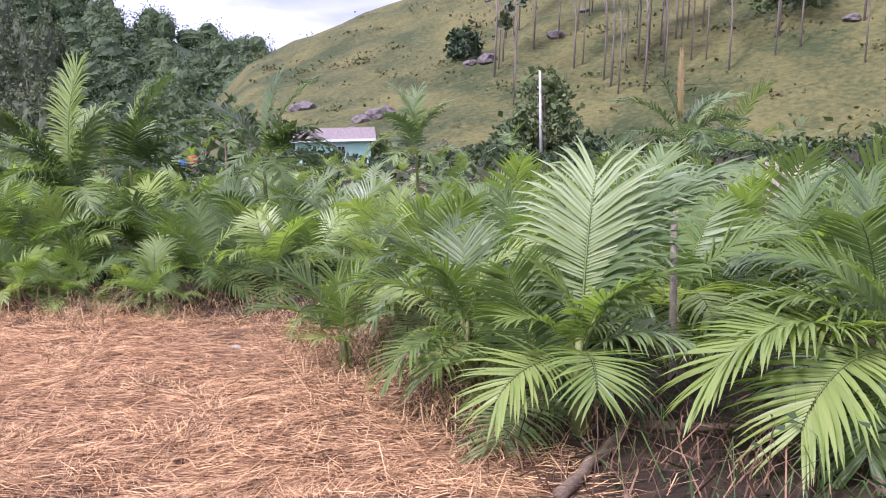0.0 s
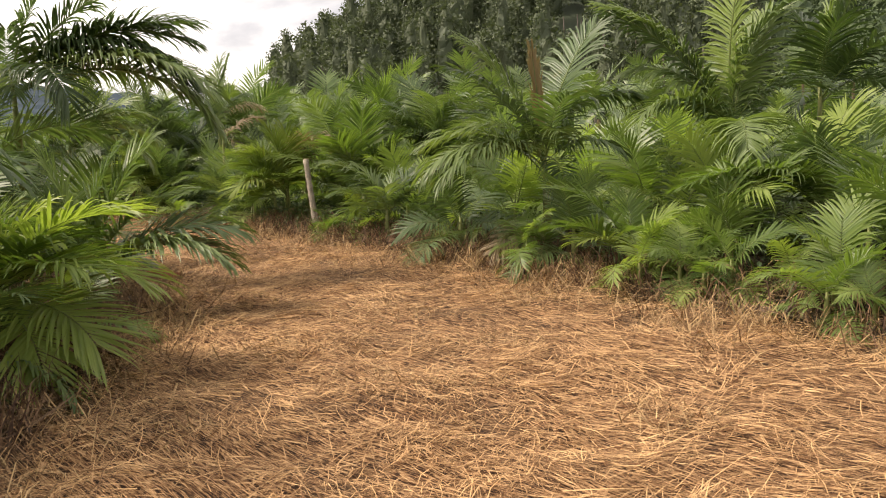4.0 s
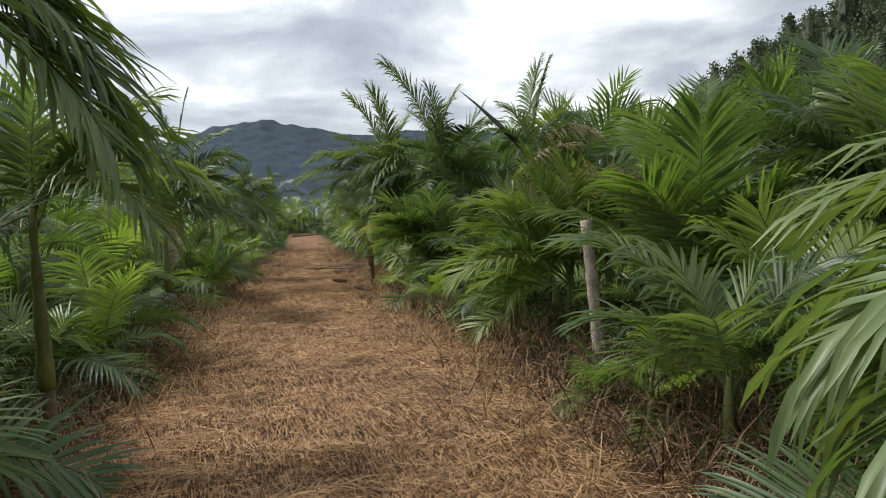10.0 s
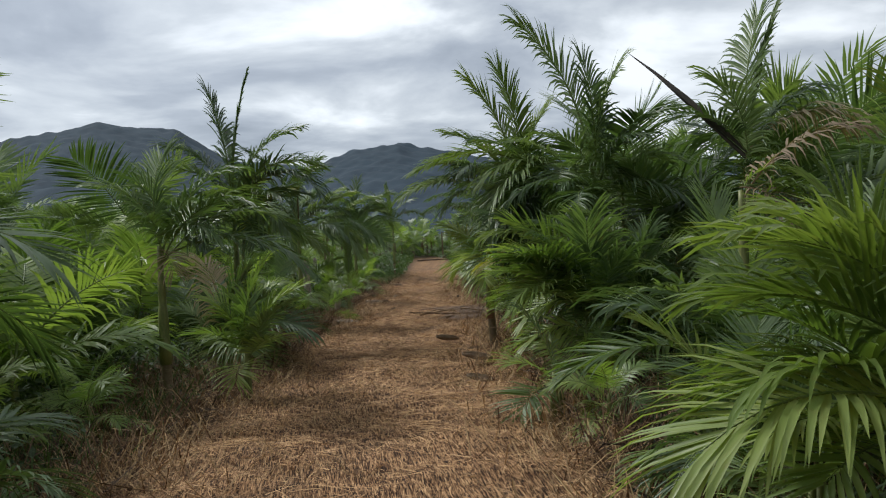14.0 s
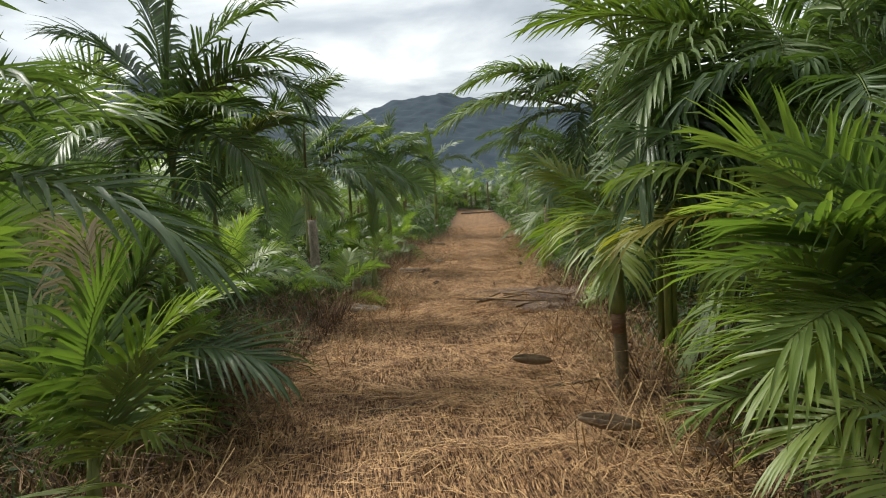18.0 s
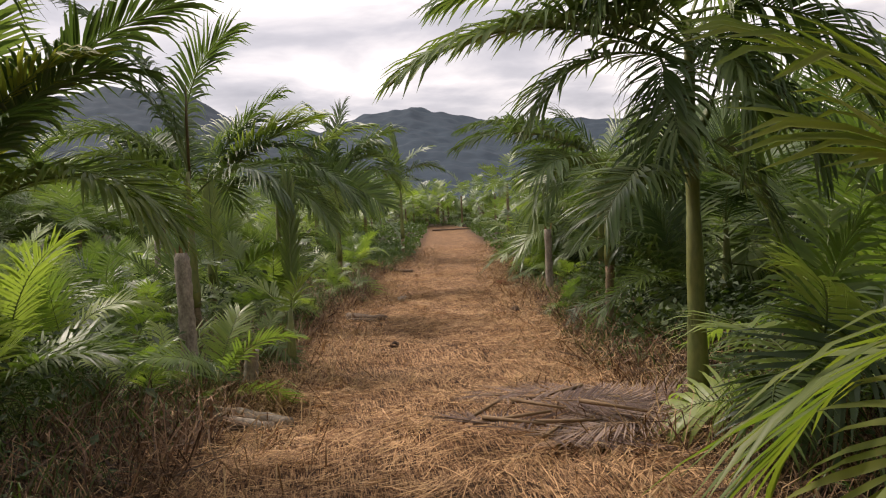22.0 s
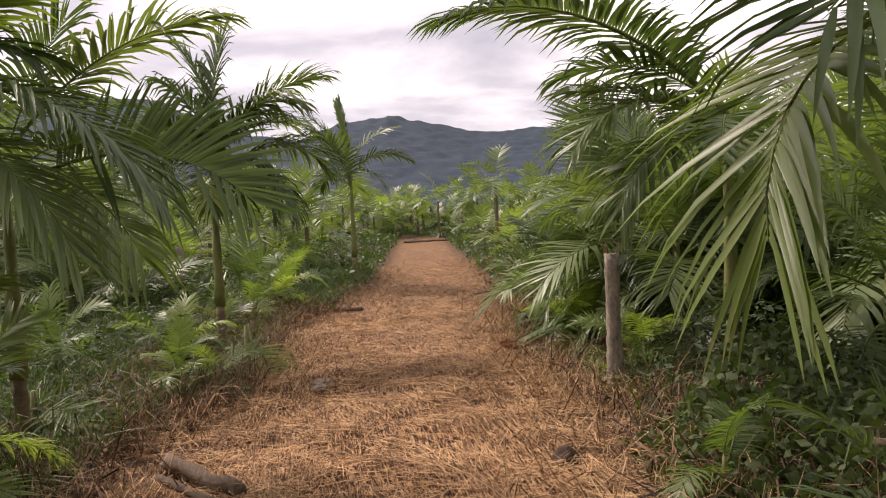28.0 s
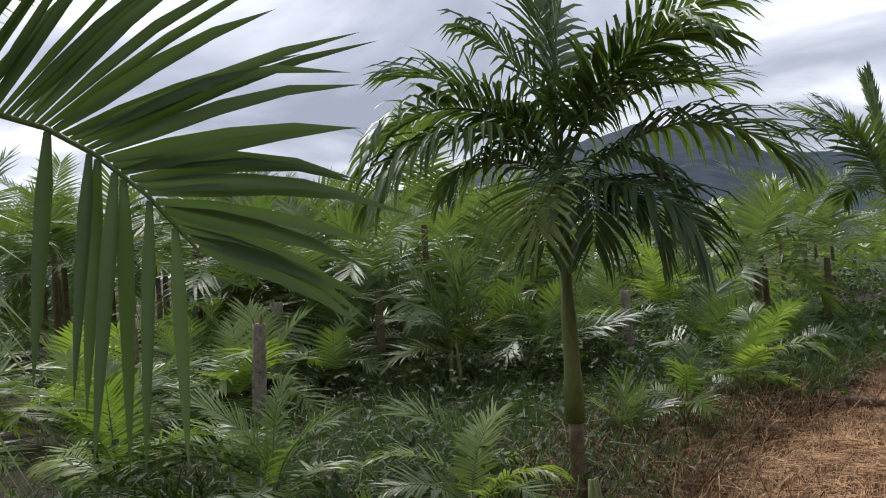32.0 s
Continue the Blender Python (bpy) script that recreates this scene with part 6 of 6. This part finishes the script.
for x, y, s, mat, nm, label in ((-33.2, 14.72, 0.085, CLOD, "clod", "dark round clod of earth at the edge of the straw"), (-36.35, 13.42, 0.09, STUMP, "stone", "pale grey flat stone in the straw"), (-36.1, 13.38, 0.07, STUMP, "stone", "pale grey flat stone in the straw"),
                                (-2.15, 8.65, 0.05, STUMP, "stone", "small grey stone on bare earth"), (-30.9, 12.85, 0.05, CLOD, "clod", "small dark clod of earth")):
    bm = bmesh.new()
    bmesh.ops.create_icosphere(bm, subdivisions=3, radius=s)
    for q in bm.verts:
        q.co *= 1 + 0.35 * noise.noise(q.co * (1.6 / s) + Vector((x, y, 0)))
        q.co.z *= 0.85 if mat == CLOD else 0.4
    me = bpy.data.meshes.new(nm)
    bm.to_mesh(me)
    bm.free()
    me.materials.append(mat)
    ob = tagged(new(nm, me), label, "stone" if nm == "stone" else "clod")
    ob.location = (x, y, gz(x, y) + s * 0.35)
# heap of cut dead fronds
OLD_LEAF = leafy("old_dead_leaf", (0.060, 0.038, 0.031), (0.14, 0.092, 0.074), (0.32, 0.235, 0.185), 0.8, 0.05)
heap = new("frond_heap")
heap.matrix_basis = pose(-26.75, 13.8, gz(-26.75, 13.8))
tagged(heap, "heap of cut dry grey-brown palm fronds beside the way", "dead fronds")
q = random.Random(91)
for k in range(17):
    b = Bag()
    frond(b, 300 + k, q.uniform(0.75, 1.2), q.uniform(-2, 10), q.uniform(4, 24), 34, 0.46, 0.015, 4, 0.3, q.uniform(0.0, 0.35), 0.15, 0.1)
    bit = part("dead_frond", b.mesh("dead_frond", OLD_LEAF, STALK_DRY), heap, "", pose(q.uniform(-0.45, 0.45), q.uniform(-0.75, 0.65), 0.04 + 0.011 * k, q.uniform(-14, 14), q.uniform(-5, 5), q.choice((80, 100, 250, 280, 60, 200)) + q.uniform(-30, 30)) @ Matrix.Diagonal((0.9, 0.7, 0.4, 1)) @ pose(-0.45, 0, 0))
    bit["kind"] = "stuff"
for k in range(12):
    b = Bag()
    w, ln = q.uniform(0, 6.28), q.uniform(0.14, 0.32)
    c = Vector((q.uniform(-0.35, 0.35), q.uniform(-0.7, 0.6), q.uniform(0.1, 0.22)))
    e = Vector((math.cos(w), math.sin(w), q.uniform(-0.15, 0.15))) * ln
    tube(b, [c - e, c, c + e], [0.008, 0.011, 0.015], 6)
    part("cut_stalk", b.mesh("cut_stalk", STALK_DRY), heap, "cut dry leaf stalk")


# ---- straw, dry grass and weeds ----
def strips(name, P, D, length, width, mat, bend, seed, label, category):
    """Thin bent blades joined into one: two lengths each, tapering."""
    r = np.random.RandomState(seed)
    n = len(P)
    D = D / np.linalg.norm(D, axis=1)[:, None]
    W = np.cross(D, r.normal(size=(n, 3)) * 0.35 + np.array([0, 0, 1.0]))
    W = W / np.maximum(np.linalg.norm(W, axis=1), 1e-6)[:, None] * (width / 2)[:, None]
    L = length[:, None]
    mid = P + D * L * 0.55
    D2 = D + bend * np.array([0, 0, -1.0]) + r.normal(size=(n, 3)) * 0.18
    D2 /= np.linalg.norm(D2, axis=1)[:, None]
    tip = mid + D2 * L * 0.45
    V = np.stack([P - W, P + W, mid - W * 0.8, mid + W * 0.8, tip], 1).reshape(-1, 3)
    b = np.arange(n)[:, None] * 5
    F = [tuple(f) for f in np.concatenate([b, b + 1, b + 3, b + 2], 1).tolist()] + [tuple(f) for f in np.concatenate([b + 2, b + 3, b + 4], 1).tolist()]
    me = bpy.data.meshes.new(name)
    me.from_pydata(V.tolist(), [], F)
    me.materials.append(mat)
    me.update()
    return tagged(new(name, me), label, category, kind="stuff")


r = np.random.RandomState(5)
cx, cy = np.array(cams)[:, 0], np.array(cams)[:, 1]


def scatter(n, lo, hi, keep, dmin, dmax):
    """n points whose distance from the way's edge lies in a band, thinner far away."""
    out_x, out_y, out_d = [], [], []
    have = 0
    while have < n:
        x, y = r.uniform(lo[0], hi[0], 40000), r.uniform(lo[1], hi[1], 40000)
        d = edge_distance(x, y)
        ok = (d > dmin) & (d < dmax) & (r.uniform(size=40000) < keep(x, y, d))
        out_x.append(x[ok]), out_y.append(y[ok]), out_d.append(d[ok])
        have += int(ok.sum())
    return np.concatenate(out_x)[:n], np.concatenate(out_y)[:n], np.concatenate(out_d)[:n]


def patchy(x, y, s=1.1):
    return 0.5 + 0.5 * np.sin(x * s + 1.3 * np.sin(y * s * 0.8)) * np.sin(y * s * 1.2 + 1.7 * np.sin(x * s * 0.7))


# lying straw: long bent stalks, combed together in mats
def hump(x, y):
    return np.clip(0.5 + 0.36 * (np.sin(x * 4.3 + 1.9 * np.sin(y * 2.3)) * np.sin(y * 5.1 + 1.6 * np.sin(x * 2.9)) + 0.6 * np.sin(x * 9.1 - y * 3.7 + 2.0 * np.sin(y * 4.1)) * np.sin(y * 10.3 + 1.4 * np.sin(x * 5.3))), 0, 1)


n = 185000
x, y, d = scatter(n, (-52, -1), (2.8, 19), lambda x, y, d: np.where(x < -42, 0.22, 1.0) * (0.16 + 0.84 * patchy(x, y, 0.9)) * (0.25 + 0.75 * hump(x, y)), -9, 0.4)
flow = 1.5 * np.sin(x * 1.3 + 0.8 * y) + 1.5 * np.cos(y * 1.6 - 0.9 * x) + 0.9 * np.sin(3.1 * x + 2.3 * y)
a = np.where(r.uniform(size=n) < 0.68, flow + r.normal(size=n) * 0.45, r.uniform(0, 6.283, n))
P = np.stack([x, y, ground_z(x, y) + 0.002 + (0.012 + 0.045 * hump(x, y)) * r.uniform(size=n) ** 1.3], 1)
D = np.stack([np.cos(a), np.sin(a), np.abs(r.normal(size=n)) * 0.16 - 0.02], 1)
strips("straw_litter", P, D, 0.07 + 0.30 * r.uniform(size=n) ** 2.2, r.uniform(0.0024, 0.0062, n), STRAW, 0.22, 15, "long golden brown straw lying matted on the mown way", "straw")
# stubble and dry grass along the edges
n = 32000
x, y, d = scatter(n, (-52, 0), (3.5, 19), lambda x, y, d: np.exp(-((d - 0.3) / 0.55) ** 2) * np.where((x > 0.35) & (x < 3.2) & (y < 6.8), 0.12, 1.0) * (0.25 + 0.75 * patchy(x, y, 1.9)) * np.where(x < -42, 0.3, 1), -0.8, 2.0)
a = r.uniform(0, 6.283, n)
P = np.stack([x, y, ground_z(x, y)], 1)
D = np.stack([np.cos(a) * 0.7, np.sin(a) * 0.7, r.uniform(0.2, 1.2, n)], 1)
strips("dry_grass", P, D, r.uniform(0.15, 0.5, n) + 0.25 * (patchy(x, y, 1.9) > 0.6) * r.uniform(0, 1, n), r.uniform(0.003, 0.009, n), TUFT, 0.9, 4, "tufts of dry brown grass along the edge of the way", "grass")
n = 9000
x, y, d = scatter(n, (-48, 2), (2, 17), lambda x, y, d: (patchy(x, y, 2.3) > 0.72) * 1.0, -3, -0.1)
a = r.uniform(0, 6.283, n)
P = np.stack([x, y, ground_z(x, y)], 1)
D = np.stack([np.cos(a) * 0.8, np.sin(a) * 0.8, r.uniform(0.3, 1.0, n)], 1)
strips("stubble", P, D, r.uniform(0.08, 0.26, n), r.uniform(0.004, 0.007, n), TUFT, 0.6, 6, "short dry stubble standing in the straw", "grass")
# tall brown dry weeds at the foot of the palms
BROWN = plain("brown_dry_weed", (0.065, 0.036, 0.022), (0.27, 0.165, 0.095), 3, 0.85, 0.0, (1, 1, 1), 2.0, 0.5)
n = 18000
x, y, d = scatter(n, (-42, 4), (3, 18), lambda x, y, d: (0.15 + 0.85 * patchy(x, y, 1.2)) * np.where((x < -20) & (x > -34) & (y < 0.14 * -x + 9.6), 1.0, np.where((x > -15) & (x < -6), 0.8, np.where((x < -34) & (y < 0.14 * -x + 9.6), 1.3, 0.35))), 0.1, 1.3)
a = r.uniform(0, 6.283, n)
P = np.stack([x, y, ground_z(x, y)], 1)
D = np.stack([np.cos(a) * 0.55, np.sin(a) * 0.55, r.uniform(0.4, 1.3, n)], 1)
strips("brown_weeds", P, D, r.uniform(0.2, 0.62, n), r.uniform(0.004, 0.012, n), BROWN, 0.7, 14, "tall brown dry weeds standing along the edge", "weeds")
# dead matter under the palms
n = 26000
x, y, d = scatter(n, (-50, 0), (6, 22), lambda x, y, d: np.exp(-d / 1.6) * np.where((x > 0.35) & (x < 3.2) & (y < 6.8), 0.3, 1.0), 0.1, 6)
a = r.uniform(0, 6.283, n)
P = np.stack([x, y, ground_z(x, y) + r.uniform(size=n) ** 2 * 0.16], 1)
D = np.stack([np.cos(a), np.sin(a), r.normal(size=n) * 0.3], 1)
strips("dead_leaf_litter", P, D, r.uniform(0.12, 0.45, n), r.uniform(0.008, 0.02, n), plain("dead_leaf", (0.028, 0.018, 0.012), (0.17, 0.105, 0.060), 4, 0.85, 0, (1, 1, 1), 2.0, 0.5), 0.3, 8, "brown dead leaves lying under the palms", "litter")
# green grass blades and broad weeds
n = 52000
x, y, d = scatter(n, (-52, 1), (7, 24), lambda x, y, d: np.where(x > -9, 0.15, np.where(y < 0.14 * -x + 9.6, np.where(x < -27, 1.5, 0.6), 0.4)) * np.exp(-np.abs(d - 1.4) / 1.8) * (0.15 + 0.85 * patchy(x, y, 1.3)), 0.3, 7)
a = r.uniform(0, 6.283, n)
P = np.stack([x, y, ground_z(x, y)], 1)
D = np.stack([np.cos(a) * 0.6, np.sin(a) * 0.6, r.uniform(0.4, 1.2, n)], 1)
strips("green_grass", P, D, r.uniform(0.25, 0.75, n), r.uniform(0.005, 0.012, n), GRASS, 1.0, 9, "long green grass growing between the palms", "grass")
n = 50000
x, y, d = scatter(n, (-54, 1), (7, 26), lambda x, y, d: np.where(x > -11, 0.25, np.where(x < -45, 0.3, np.where((x < -29) & (y < 0.14 * -x + 9.6), 0.35, 1.0))) * np.exp(-np.abs(d - 1.6) / 1.7) * (0.1 + 0.9 * patchy(x, y, 0.7)) * smooth((d - 0.2) / 0.9), 0.25, 10)
south = (y < 0.14 * -x + 9.6) & (x < -27)
top = (0.14 + 0.45 * patchy(x, y, 1.4) + 0.2 * south) * smooth(d / 1.0) + 0.05
P = np.stack([x, y, ground_z(x, y) + top * np.sqrt(r.uniform(0.02, 1, n))], 1)
a = r.uniform(0, 6.283, n)
A = np.stack([np.cos(a), np.sin(a), r.normal(size=n) * 0.35], 1)
B = np.cross(A, np.stack([r.normal(size=n) * 0.5, r.normal(size=n) * 0.5, np.ones(n)], 1))
B /= np.linalg.norm(B, axis=1)[:, None]
s = r.uniform(0.018, 0.05, (n, 1))
V = np.stack([P, P + A * s * 0.9 - B * s * 0.55, P + A * s * 2.1 - np.array([0, 0, 0.02]), P + A * s * 0.9 + B * s * 0.55], 1).reshape(-1, 3)
tagged(new("weeds", stuff_mesh("weeds", V, np.arange(n * 4).reshape(-1, 4), WEED)), "low dark green broad-leaved weeds under the palms", "weeds", kind="stuff")

# darker broad weeds where the edge is overgrown
n = 9000
x, y, d = scatter(n, (-37.5, 9.5), (-28.6, 17.5), lambda x, y, d: (y > 0.14 * -x + 9.6) * (x > -33.5) * (0.25 + 0.75 * patchy(x, y, 1.6)), 0.12, 2.3)
P = np.stack([x, y, ground_z(x, y) + (0.1 + 0.5 * patchy(x, y, 1.9)) * smooth(d / 0.8) * np.sqrt(r.uniform(0.02, 1, n))], 1)
V, F = clumps(n, lambda q, k: P, 0.036, 82)
tagged(new("broad_weeds", stuff_mesh("broad_weeds", V, F, WEED)), "dark green broad-leaved weeds overgrowing the edge", "weeds", kind="stuff")

# brighter bushes along the far part of the way
n = 9000
x, y, d = scatter(n, (-80, 6), (-42, 32), lambda x, y, d: np.exp(-np.maximum(d, 0) / 2.5), 0.1, 9)
P = np.stack([x, y, ground_z(x, y) + (0.15 + 0.55 * patchy(x, y, 0.8)) * np.sqrt(r.uniform(0.02, 1, n))], 1)
V, F = clumps(n, lambda q, k: P, 0.055, 81)
tagged(new("far_bushes", stuff_mesh("far_bushes", V, F, GRASS)), "light green bushes lining the far part of the way", "bushes", kind="stuff")
